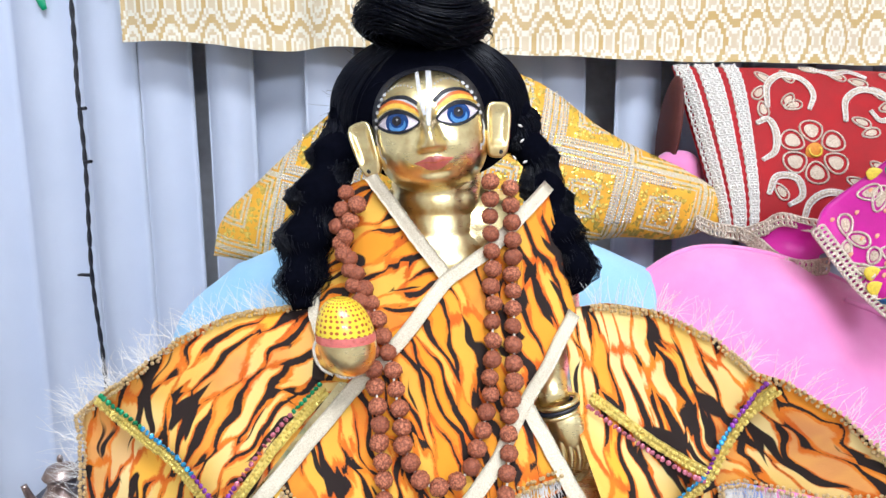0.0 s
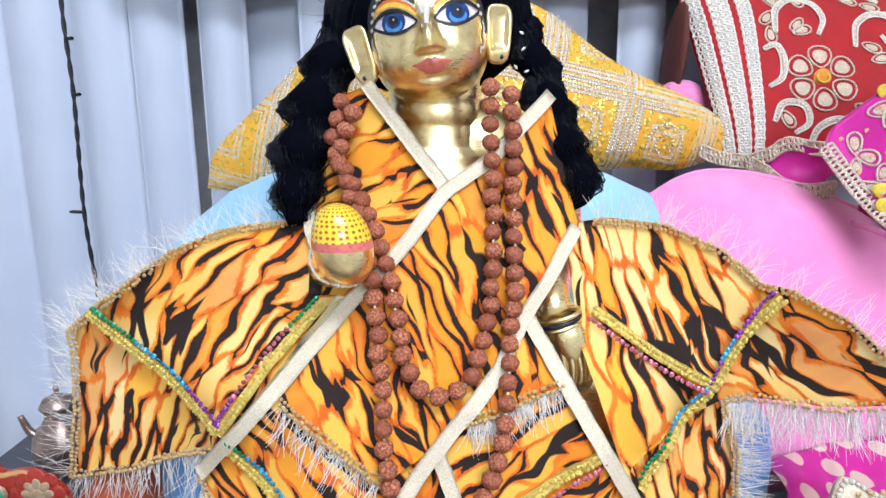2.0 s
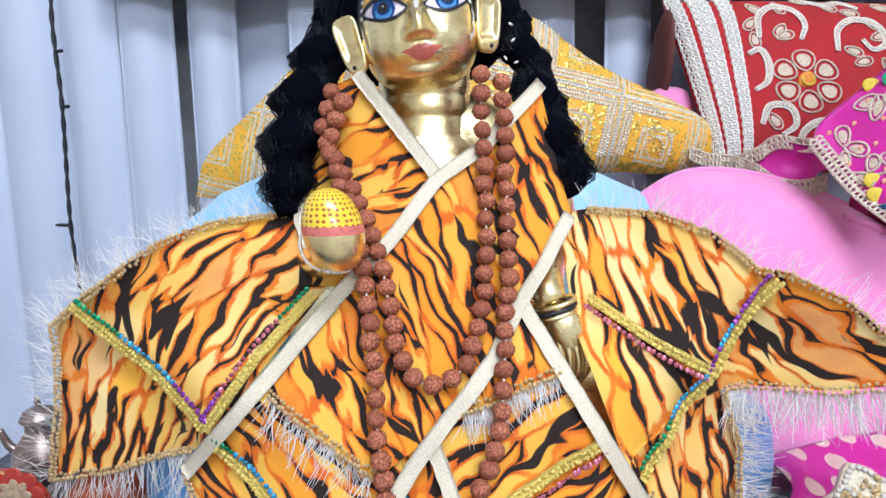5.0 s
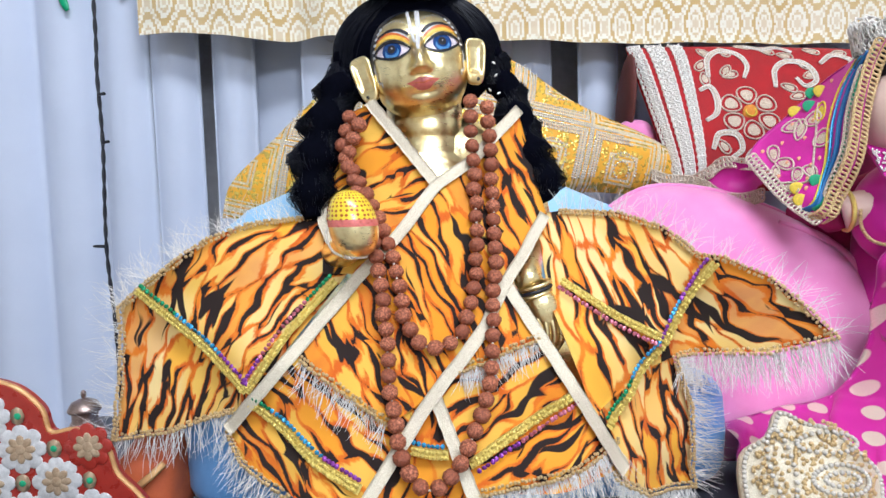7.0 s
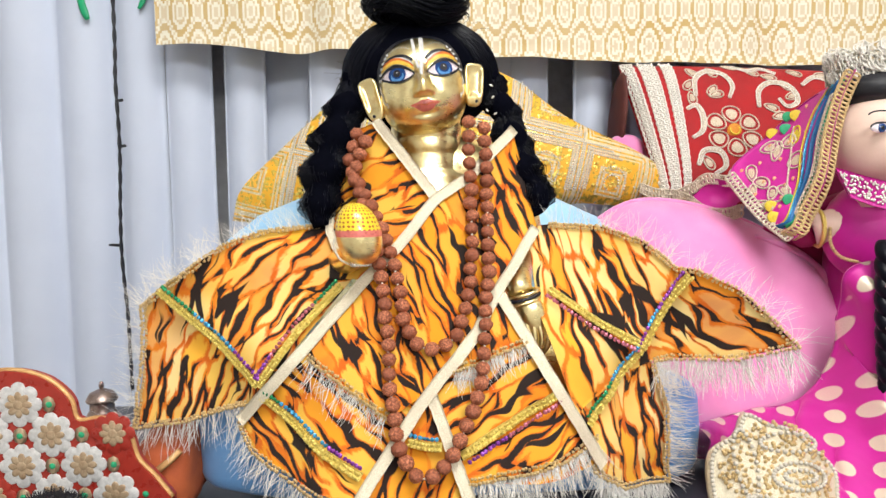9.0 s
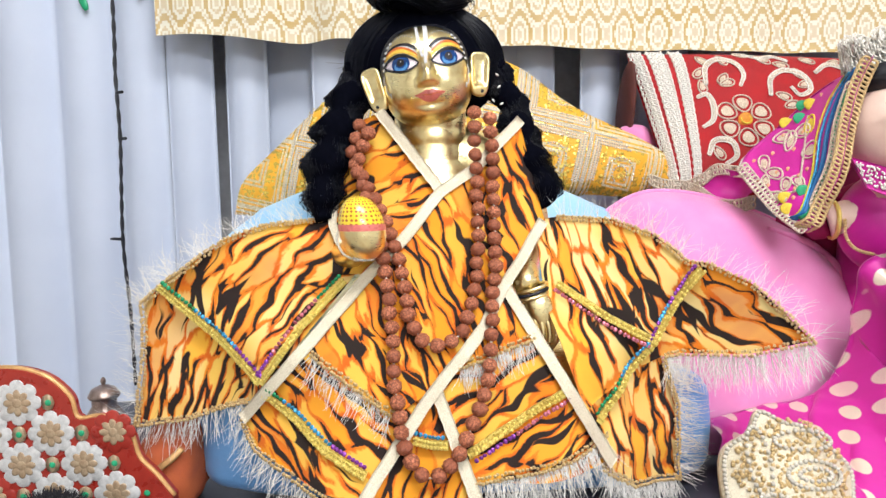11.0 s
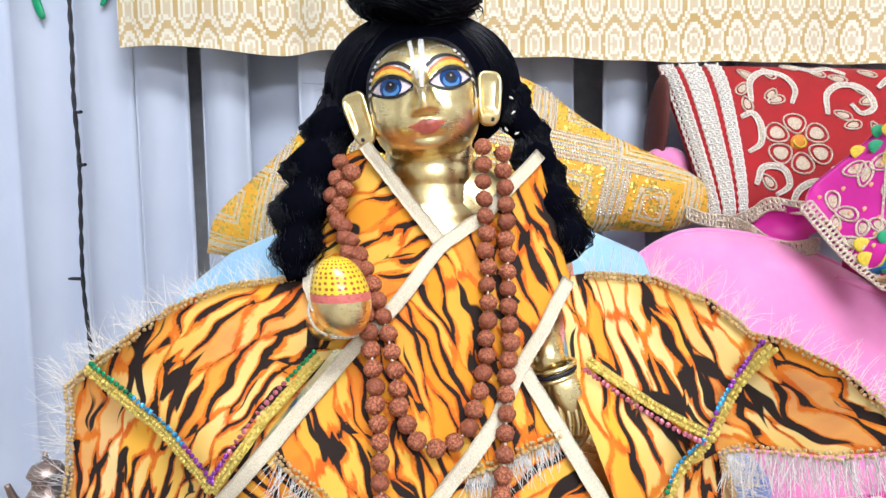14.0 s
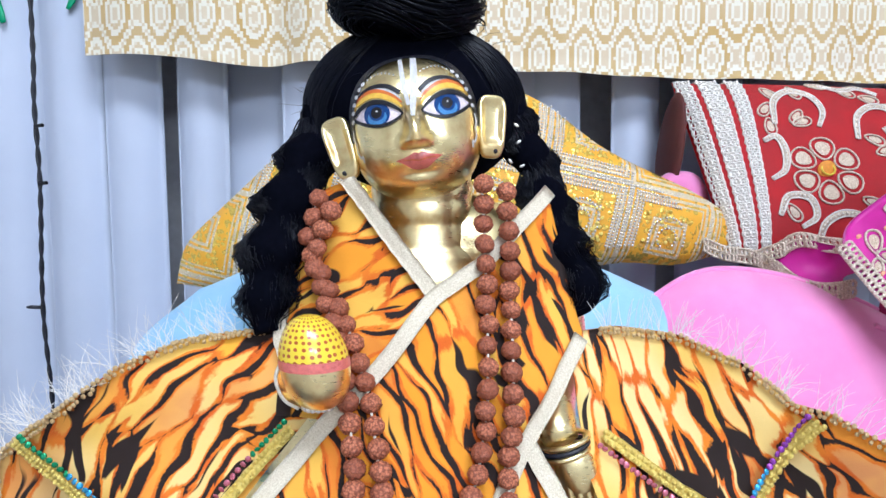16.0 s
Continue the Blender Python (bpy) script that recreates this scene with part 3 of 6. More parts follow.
gold, GF, GUV = pillow("gold_cushion", [(-0.21, 1.155), (-0.144, 1.212), (-0.05, 1.262), (0.04, 1.275), (0.124, 1.249), (0.17, 1.221)], [(0.17, 1.221), (0.226, 1.178), (0.282, 1.148), (0.345, 1.118), (0.390, 1.085), (0.394, 1.040)],
                       [(-0.325, 1.005), (-0.2, 0.99), (0.1, 1.0), (0.24, 1.025), (0.32, 1.022), (0.394, 1.040)], [(-0.21, 1.155), (-0.266, 1.103), (-0.312, 1.055), (-0.325, 1.005)], 0.925, 0.055, 0.12, SEQUIN, "yellow satin cushion worked with silver beads and golden sequins")
# beads and sequins sewn along the squares of the pattern
fine = GF[3:-3, 3:-3]
for axis in (0, 1):
    mid = 0.5 * (np.take(fine, range(0, fine.shape[axis] - 1), axis) + np.take(fine, range(1, fine.shape[axis]), axis))
    fine = np.insert(fine, range(1, fine.shape[axis]), mid, axis)
for axis in (0, 1):
    mid = 0.5 * (np.take(fine, range(0, fine.shape[axis] - 1), axis) + np.take(fine, range(1, fine.shape[axis]), axis))
    fine = np.insert(fine, range(1, fine.shape[axis]), mid, axis)
fine = fine.reshape(-1, 3)
rnd = random.Random(12)
gb, gs = Geo(), Geo()


def on_gold(u, v):
    x, z = (0.97 * u + 0.22 * v) / 0.9893, (-0.22 * u + 0.97 * v) / 0.9893
    d = (fine[:, 0] - x) ** 2 + (fine[:, 2] - z) ** 2
    k = int(d.argmin())
    return (x, float(fine[k, 1]), z) if d[k] < 2.5e-5 and z > 1.0 and (x < -0.09 or x > 0.06) else None


for k in range(-4, 5):
    for m in range(0, 14):
        cu, cv = (k + 0.5) * 0.115, (m + 0.5) * 0.115
        if on_gold(cu, cv) is None and on_gold(cu + 0.04, cv + 0.04) is None and on_gold(cu - 0.04, cv + 0.04) is None and on_gold(cu + 0.04, cv - 0.04) is None and on_gold(cu - 0.04, cv - 0.04) is None:
            continue
        for h in (0.0405, 0.0455, 0.0505, 0.0555):
            steps = int(2 * h / 0.0038)
            for q in range(steps):
                s = -h + 2 * h * q / steps
                for u, v in ((cu + s, cv - h), (cu + h, cv + s), (cu - s, cv + h), (cu - h, cv - s)):
                    p = on_gold(u, v)
                    if p:
                        gb.ball((p[0], p[1] - 0.001, p[2]), (0.0018, 0.0016, 0.0018), 5, 3)
        for q in range(34):
            a = q / 34 * 2 * math.pi
            for r in (0.024, 0.012):
                p = on_gold(cu + r * math.cos(a), cv + 1.1 * r * math.sin(a))
                if p and (r > 0.02 or q % 2):
                    gb.ball((p[0], p[1] - 0.001, p[2]), (0.0018, 0.0016, 0.0018), 5, 3)
        for q in range(40):
            p = on_gold(cu + rnd.uniform(-0.034, 0.034), cv + rnd.uniform(-0.034, 0.034))
            if p:
                gs.ball((p[0], p[1] - 0.0012, p[2]), (0.0027, 0.0006, 0.0027), 8, 4, rot=Euler((rnd.uniform(-0.5, 0.5), 0, rnd.uniform(-0.5, 0.5))).to_matrix())
# both ends are closely beaded
for a in range(120):
    for b in range(60):
        x, z = -0.33 + 0.0062 * a + 0.0031 * (b % 2), 1.0 + 0.0034 * b
        if x > 0.338 or x < -0.272 - 0.2 * (z - 1.0):
            p = on_gold(0.97 * x - 0.22 * z, 0.22 * x + 0.97 * z)
            if p:
                gb.ball((p[0], p[1] - 0.001, p[2]), (0.0022, 0.0016, 0.0018), 5, 3)
part("silver_beading", gb, SILVER, gold, "rows of small silver beads", kind="stuff")
part("sequin_layer", gs, GOLDBRAID, gold, "scattered golden sequins", kind="stuff")
pillow("blue_back_cushion", [(-0.25, 1.015), (-0.15, 1.05), (0.0, 1.06), (0.15, 1.045), (0.25, 1.005)], [(0.25, 1.005), (0.33, 0.93), (0.34, 0.82), (0.31, 0.72)],
       [(-0.31, 0.72), (0, 0.70), (0.31, 0.72)], [(-0.25, 1.015), (-0.32, 0.95), (-0.34, 0.84), (-0.31, 0.72)], 0.76, 0.06, 0.15, BLUE, "light blue plush cushion standing behind the statue", 0.06)
seat = thing("blue_seat_cushion", (0, 0.68, ALTAR), "sky-blue satin seat cushion beneath the statue", "cushion")
g = Geo()
g.ball((0.020, 0.752, 0.744), (0.322, 0.186, 0.074), 56, 24, 0, power=0.34)
g.v = [(x, y + wobble(x, y, z, 22, 0.006), max(ALTAR, z + wobble(z, x, y, 15, 0.005))) for x, y, z in g.v]
part("cover", g, DEEPBLUE, seat)
pink, PF, PUV = pillow("pink_cushion", [(0.22, 0.975), (0.282, 1.014), (0.336, 1.024), (0.415, 1.012), (0.500, 0.978), (0.556, 0.930)], [(0.556, 0.930), (0.590, 0.881), (0.590, 0.833), (0.54, 0.765)],
       [(0.22, 0.70), (0.33, 0.68), (0.45, 0.69), (0.54, 0.765)], [(0.22, 0.985), (0.215, 0.90), (0.215, 0.78), (0.22, 0.70)], 0.73, 0.07, 0.30, PINK, "pink plush cushion with piped edge standing beside the statue", 0.09, piping=PINK)

welt = np.vstack([PF[23:33, 3], PF[32, 4:31]]) + np.array([0.0, -0.002, 0.0])
part("welt", Geo().tube(smooth_line(welt[::3], 80), 0.0068 * np.sin(np.linspace(0.15, math.pi - 0.3, 80)) ** 0.5, 10), PINK, pink, "thick rolled welt round the end")

rear = thing("pink_cushion", (0.345, 0.985, 1.06), "pink plush cushion squeezed behind the golden cushion", "cushion")
part("cover", Geo().ball((0.352, 0.985, 1.092), (0.040, 0.028, 0.055), 24, 16, power=0.8), PINK, rear)

# red velvet cushion, leaning against the blind
RED_O, RED_X, RED_Z = Vector((0.345, 1.005, 1.272)), Vector((1.0, -0.03, -0.045)).normalized(), Vector((0.175, -0.36, -0.90)).normalized()
RED_N = RED_X.cross(RED_Z).normalized()
if RED_N.y > 0:
    RED_N = -RED_N


def on_red(u, v, lift=0.0):
    """A point of the red cushion's face: u metres along its top edge, v metres down."""
    a, b = min(1, max(0, u / 0.46)), min(1, max(0, v / 0.27))
    puff = 0.045 * (max(0.0, 1 - abs(2 * a - 1) ** 3) * max(0.0, 1 - abs(2 * b - 1) ** 3)) ** 0.5
    u -= 0.53 * b * min(u, 0.088)  # the bands are gathered towards the foot
    return RED_O + RED_X * u + RED_Z * v + RED_N * (puff + lift)


red = thing("red_velvet_cushion", (0.55, 0.95, 1.02), "red velvet cushion embroidered with silver-gold flowers and lace bands", "cushion")
us, vs = np.linspace(0, 0.46, 50), np.linspace(0, 0.27, 30)
g = Geo().grid([[on_red(u, v) for v in vs] for u in us])
g.grid([[RED_O + RED_X * u + RED_Z * v - RED_N * 0.05 * (max(0, 1 - abs(u / 0.23 - 1) ** 3) * max(0, 1 - abs(v / 0.135 - 1) ** 3)) ** 0.5 for v in vs] for u in us], flip=True)
part("cover", g, RED, red)


def petal_geo(on, cu, cv, ang, length, width):
    """A raised petal outline with a braided rim and a filled middle."""
    g, rim = Geo(), []
    for k in range(17):
        a = 2 * math.pi * k / 16
        s, w = length * (0.5 - 0.5 * math.cos(a)), width * 0.5 * math.sin(a) * (1 - 0.25 * math.cos(a))
        rim.append((cu + s * math.cos(ang) - w * math.sin(ang), cv + s * math.sin(ang) + w * math.cos(ang)))
    g.tube([on(u, v, 0.0012) for u, v in rim], 0.0014, 5, 0, caps=False)
    mid = (cu + 0.5 * length * math.cos(ang), cv + 0.5 * length * math.sin(ang))
    for k in range(16):
        f = 0.64
        q = [(mid[0] + (rim[i][0] - mid[0]) * f, mid[1] + (rim[i][1] - mid[1]) * f) for i in (k, k + 1)]
        g.add([on(*mid, 0.0022), on(*q[0], 0.0016), on(*q[1], 0.0016)], [(0, 1, 2)], 1)
    return g


def lace(u0, width, v1, seed):
    """A band of looped lace down the cushion."""
    rnd = random.Random(seed)
    g = Geo()
    n = int(v1 / 0.0115)
    for k in range(n):
        v = (k + 0.5) * v1 / n
        for s in (-1, 1):
            loop = [(u0 + s * width * (0.22 + 0.28 * math.cos(a)) + rnd.uniform(-0.0006, 0.0006), v + 0.0050 * math.sin(a)) for a in np.linspace(0, 2 * math.pi, 11)]
            g.tube([on_red(u, w, 0.0020) for u, w in loop], 0.0013, 5, caps=False)
            g.ball(on_red(u0 + s * width * 0.48, v + rnd.uniform(-0.0008, 0.0008), 0.001), (0.0026, 0.0022, 0.0044), 7, 5)
            g.ball(on_red(u0 + s * width * 0.24, v, 0.0018), 0.0018, 6, 4)
        g.ball(on_red(u0, v, 0.002), 0.0021, 6, 4)
    for s in (-0.5, 0.5):
        g.tube([on_red(u0 + s * width, v, 0.0014) for v in np.linspace(0.0, v1, 40)], 0.0012, 5)
    return g


for u0, w in ((0.011, 0.010), (0.043, 0.021), (0.077, 0.010)):
    part("lace_backing", Geo().grid([[on_red(u0 + w * s, v, 0.0008) for v in np.linspace(0.001, 0.266, 40)] for s in (-0.5, -0.2, 0.2, 0.5)]), LACE, red)
part("lace_band", lace(0.011, 0.018, 0.266, 1), LACE, red, "scalloped cream lace band")
part("lace_band", lace(0.043, 0.026, 0.266, 2), LACE, red, "broad cream lace band")
part("lace_band", lace(0.077, 0.018, 0.266, 3), LACE, red, "scalloped cream lace band")
FLOWER = (0.166, 0.152)
part("flower_disc", Geo().ball(on_red(*FLOWER, 0.001), (0.0125, 0.003, 0.0125), 16, 8), AMBER, red, "orange stitched flower centre")
part("flower_ring", Geo().tube([on_red(FLOWER[0] + 0.008 * math.cos(a), FLOWER[1] + 0.008 * math.sin(a), 0.004) for a in np.linspace(0, 2 * math.pi, 17)], 0.0013, 5, caps=False), YELLOW, red)
for k in range(6):
    a = math.pi / 6 + k * math.pi / 3
    part("petal", petal_geo(on_red, FLOWER[0] + 0.015 * math.cos(a), FLOWER[1] + 0.015 * math.sin(a), a, 0.032, 0.030), [ZARI, ZARIFILL], red)
SCROLLS = ([(0.112, 0.085), (0.118, 0.048), (0.142, 0.028), (0.168, 0.036), (0.178, 0.062), (0.168, 0.088)], [(0.215, 0.105), (0.222, 0.070), (0.248, 0.052), (0.278, 0.062), (0.284, 0.090), (0.264, 0.102), (0.252, 0.086)],
           [(0.094, 0.110), (0.110, 0.104), (0.118, 0.124), (0.114, 0.152), (0.096, 0.166)], [(0.100, 0.215), (0.112, 0.190), (0.138, 0.192), (0.144, 0.216), (0.126, 0.230)],
           [(0.146, 0.255), (0.154, 0.226), (0.178, 0.211), (0.206, 0.216), (0.216, 0.238)], [(0.300, 0.055), (0.330, 0.034), (0.362, 0.050), (0.366, 0.082), (0.342, 0.092)], [(0.290, 0.165), (0.310, 0.140), (0.342, 0.150), (0.346, 0.185)],
           [(0.190, 0.012), (0.215, 0.022), (0.240, 0.016), (0.262, 0.030)])
for pts in SCROLLS:
    L = smooth_line(pts, 60)
    taper = 0.45 + 0.55 * np.sin(np.linspace(0.25, math.pi - 0.05, 60))
    d = np.gradient(L, axis=0)
    d /= np.linalg.norm(d, axis=1)[:, None]
    nrm = np.stack([-d[:, 1], d[:, 0]], 1)
    part("scroll", Geo().tube([on_red(u, v, 0.001) for u, v in L], 0.0040 * taper, 6, flat=0.3), ZARI, red)
    g = Geo()
    for side in (-1, 1):
        g.tube([on_red(u, v, 0.002) for u, v in L + nrm * (0.0042 * side * taper)[:, None]], 0.0011, 5)
    for k in range(0, 60, 3):
        g.ball(on_red(*L[k], 0.0026), 0.0015, 6, 4)
    part("scroll_cord", g, LACE, red)
for cu, cv, a in ((0.108, 0.022, 0.9), (0.112, 0.05, 2.2), (0.15, 0.062, 2.2), (0.235, 0.035, 0.3), (0.262, 0.048, 0.8), (0.275, 0.115, 1.2), (0.33, 0.03, -0.2), (0.265, 0.085, -0.4), (0.24, 0.165, 0.6), (0.175, 0.01, 0.2), (0.30, 0.10, 0.3), (0.34, 0.14, 0.9), (0.11, 0.20, 1.0), (0.205, 0.19, 0.4), (0.215, 0.205, 1.4), (0.105, 0.075, 1.5), (0.135, 0.085, -0.3), (0.21, 0.02, 0.6), (0.235, 0.125, -0.3), (0.225, 0.1, 0.4), (0.145, 0.018, 1.2), (0.285, 0.02, 0.4), (0.30, 0.14, -0.6), (0.35, 0.05, 0.6), (0.40, 0.12, 0.2)):
    part("leaf", petal_geo(on_red, cu, cv, a, 0.026, 0.014), [ZARI, ZARIFILL], red)
part("side_net", Geo().ball((0.343, 1.0, 1.175), (0.010, 0.045, 0.085), 14, 10, rot=Euler((0.42, 0, 0)).to_matrix()), MAROON, red)


# ---- tiger-print robe ----
def robe_y(x, z):
    """How far ahead the cloth lies at x, z: it falls over the chest and the crossed legs and spreads to the sides."""
    c = 0.585 - 0.42 * (1.033 - z) if z < 1.033 else 0.585 + 0.12 * (z - 1.033)
    c += 2.2 * x * x * ease(0.86, 0.95, z)
    w = ease(0.10, 0.27, abs(x))
    side = 0.552 if x < 0 else 0.556 - 0.85 * max(0.0, x - 0.27)
    return c * (1 - w) + side * w


def folds(x, z):
    f = wobble(x, 0.3, z, 13, 0.009) + wobble(x, 0.7, z, 34, 0.0032)
    f += 0.006 * math.exp(-((x - 0.165) / 0.05) ** 2 - ((z - 0.84) / 0.06) ** 2) * math.sin(90 * (x + 0.6 * z))
    f -= 0.010 * math.exp(-((x + 0.20) / 0.08) ** 2 - ((z - 0.955) / 0.06) ** 2)
    f -= 0.012 * math.exp(-((x - 0.21) / 0.07) ** 2 - ((z - 0.94) / 0.06) ** 2)
    return f


def cloth_point(x, z, lift):
    return (x, robe_y(x, z) + folds(x, z) - lift, z)


robe = thing("tiger_print_robe", (0, 0.55, 0.72), "orange tiger-striped plush robe with ribbon and tinsel trims", "robe")


def panel(name, head, right, foot, left, lift, grain, n=44, fan=0.0, shift=0.0):
    """A piece of the robe. grain: the angle of its stripes from upright, in degrees; fan turns them across the piece."""
    Q = coons(head, right, foot, left, n, n, broken_line)
    P = np.array([[cloth_point(x, z, lift) for x, z in row] for row in Q])
    c = Q.reshape(-1, 2).mean(0)
    UV = np.zeros_like(Q)
    for i in range(n):
        for j in range(n):
            dx, dz = Q[i, j] - c
            a = radians(grain + fan * dx / 0.1)
            UV[i, j] = (dx * math.cos(a) - dz * math.sin(a) + shift, dx * math.sin(a) + dz * math.cos(a) + shift * 0.7)
    return part(name, Geo().sheet(P, 0.0022, 0, 1, UV), [TIGER, BACKING], robe)


panel("wing", [(-0.324, 0.921), (-0.301, 0.940), (-0.269, 0.961), (-0.235, 0.987), (-0.197, 1.001), (-0.120, 1.006)], [(-0.120, 1.006), (-0.085, 0.955), (-0.205, 0.812)],
      [(-0.336, 0.786), (-0.276, 0.790), (-0.205, 0.812)], [(-0.324, 0.921), (-0.326, 0.87), (-0.336, 0.786)], 0.0, 24, fan=18, shift=0.3)
panel("wing", [(0.110, 1.0), (0.155, 1.004), (0.199, 1.0), (0.238, 0.984), (0.272, 0.955), (0.292, 0.952)], [(0.292, 0.952), (0.324, 0.934), (0.35, 0.907), (0.37, 0.879)],
      [(0.150, 0.80), (0.20, 0.83), (0.247, 0.845), (0.325, 0.857), (0.37, 0.879)], [(0.110, 1.0), (0.119, 0.90), (0.150, 0.80)], 0.002, -26, fan=-20, shift=1.1)
panel("side_panel", [(0.122, 0.90), (0.20, 0.865), (0.247, 0.847)], [(0.247, 0.847), (0.268, 0.79), (0.271, 0.702)], [(0.165, 0.745), (0.21, 0.71), (0.271, 0.702)], [(0.122, 0.90), (0.165, 0.745)], 0.0, -12, shift=1.9)
panel("lower_panel", [(-0.145, 0.878), (-0.05, 0.825), (0.0, 0.842)], [(0.0, 0.842), (-0.04, 0.79), (-0.078, 0.735)], [(-0.218, 0.792), (-0.2, 0.766), (-0.124, 0.738), (-0.078, 0.730)], [(-0.145, 0.878), (-0.218, 0.792)], 0.004, -48, shift=2.7)
panel("lower_panel", [(-0.008, 0.838), (0.023, 0.868), (0.095, 0.90)], [(0.095, 0.90), (0.174, 0.752)], [(0.027, 0.747), (0.10, 0.757), (0.174, 0.776)], [(-0.008, 0.838), (0.027, 0.747)], 0.005, 62, shift=3.5)
panel("middle_panel", [(-0.03, 0.85), (0.012, 0.85)], [(0.012, 0.85), (0.035, 0.69)], [(-0.10, 0.69), (0.035, 0.69)], [(-0.03, 0.85), (-0.10, 0.69)], 0.001, 10, shift=4.2)
panel("wrap", [(-0.089, 1.118), (-0.066, 1.126), (0.004, 1.036)], [(0.004, 1.036), (-0.04, 0.982), (-0.078, 0.945)], [(-0.120, 0.945), (-0.078, 0.945)], [(-0.089, 1.118), (-0.119, 1.03), (-0.120, 0.945)], 0.005, 60, fan=6, shift=9.15)
panel("wrap", [(0.002, 1.036), (0.04, 1.058), (0.097, 1.116)], [(0.097, 1.116), (0.124, 1.0), (0.073, 0.93), (0.100, 0.878)], [(-0.150, 0.866), (-0.05, 0.807), (-0.008, 0.833), (0.023, 0.853), (0.100, 0.878)], [(0.002, 1.036), (-0.04, 0.982), (-0.078, 0.945), (-0.150, 0.866)], 0.009, -24, fan=6, shift=6.1)


def strip(name, pts, width, lift, m, label="", ripple=0.0004, n=60):
    """A flat ribbon laid over the robe."""
    L = broken_line(pts, n)
    d = np.gradient(L, axis=0)
    d /= np.linalg.norm(d, axis=1)[:, None] + 1e-9
    side = np.stack([-d[:, 1], d[:, 0]], 1)
    rows = []
    for k, w in enumerate(np.linspace(-0.5, 0.5, 5)):
        q = L + side * width * (w + 0.02 * np.sin(np.arange(n) * 0.9)[:, None])
        rows.append([cloth_point(x, z, lift + 0.0006 * (1 - (2 * w) ** 2) + wobble(x, k, z, 120, ripple)) for x, z in q])
    P = np.array(rows)
    if P[-1, n // 2, 2] < P[0, n // 2, 2]:
        P = P[::-1]
    return part(name, Geo().sheet(P, 0.0009), m, robe, label)


R1 = [(0.099, 1.117), (0.04, 1.058), (0.004, 1.036), (-0.04, 0.982), (-0.076, 0.947), (-0.216, 0.795)]
R2 = [(0.121, 1.000), (0.068, 0.930), (0.046, 0.893), (-0.008, 0.833), (-0.085, 0.731)]
strip("ribbon", [(-0.066, 1.128), (0.006, 1.033)], 0.0125, 0.012, RIBBON)
strip("ribbon", R1, 0.0125, 0.013, RIBBON)
strip("ribbon", R2, 0.0125, 0.015, RIBBON)
strip("ribbon", [(0.070, 0.932), (0.176, 0.750)], 0.0125, 0.014, RIBBON)
strip("ribbon", [(-0.007, 0.832), (0.036, 0.72)], 0.0125, 0.012, RIBBON)
strip("ribbon", [(-0.119, 1.035), (-0.122, 1.00), (-0.108, 0.97)], 0.010, 0.010, RIBBON)


def braid(name, pts, colours, sideways):
    """A band of golden sequin braid with a row of coloured sequins along one side."""
    L = smooth_line(pts, 90)
    d = np.gradient(L, axis=0)
    d /= np.linalg.norm(d, axis=1)[:, None]
    side = np.stack([-d[:, 1], d[:, 0]], 1) * sideways
    o = strip(name, pts, 0.0085, 0.010, GOLDBRAID, "golden sequin braid")
    length = np.linalg.norm(np.diff(L, axis=0), axis=1).sum()
    rnd = random.Random(len(pts) + int(1000 * abs(pts[0][0])))
    g = Geo()
    n = int(length / 0.0034)
    for k in range(n):
        for row in (-0.7, 0.7):
            i = k / n * 89
            x, z = L[int(i)] + side[int(i)] * 0.0031 * row
            g.ball(cloth_point(x, z, 0.0118 + rnd.uniform(0, 0.0008)), (0.0021, 0.0008, 0.0021), 6, 4, 0, rot=Euler((rnd.uniform(-0.6, 0.6), 0, rnd.uniform(-0.6, 0.6))).to_matrix())
    part("sequin_trim", g, GOLDBRAID, o, kind="stuff")
    g = Geo()
    n = int(length / 0.0046)
    for k in range(n):
        i = int(k / n * 89)
        x, z = L[i] + side[i] * 0.0076
        c = colours[min(len(colours) - 1, int(len(colours) * k / n))]
        g.ball(cloth_point(x, z, 0.0125), (0.0026, 0.0007, 0.0026), 7, 4, c, rot=Euler((rnd.uniform(-0.5, 0.5), 0, rnd.uniform(-0.5, 0.5))).to_matrix())
    part("coloured_trim", g, [SKY, VIOLET, ROSE, JADE], o, "blue, violet, rose and green sequins", kind="stuff")


braid("braid", [(-0.301, 0.937), (-0.245, 0.885), (-0.193, 0.835)], [3, 3, 0, 0, 0, 1, 1], 1)
braid("braid", [(-0.106, 0.938), (-0.15, 0.893), (-0.193, 0.835)], [3, 2, 2, 1], -1)
braid("braid", [(-0.188, 0.824), (-0.13, 0.788), (-0.078, 0.757)], [3, 0, 0, 0, 1, 1], 1)
braid("braid", [(0.132, 0.930), (0.185, 0.893), (0.233, 0.868)], [2, 2, 2], -1)
braid("braid", [(0.283, 0.945), (0.255, 0.90), (0.233, 0.866), (0.20, 0.828), (0.163, 0.79)], [1, 1, 0, 1, 0, 0, 3, 3], -1)
braid("braid", [(0.128, 0.829), (0.075, 0.80), (0.023, 0.774)], [2, 2, 2, 1, 1], 1)
braid("braid", [(-0.03, 0.785), (-0.012, 0.781), (0.004, 0.781)], [0, 0], 1)


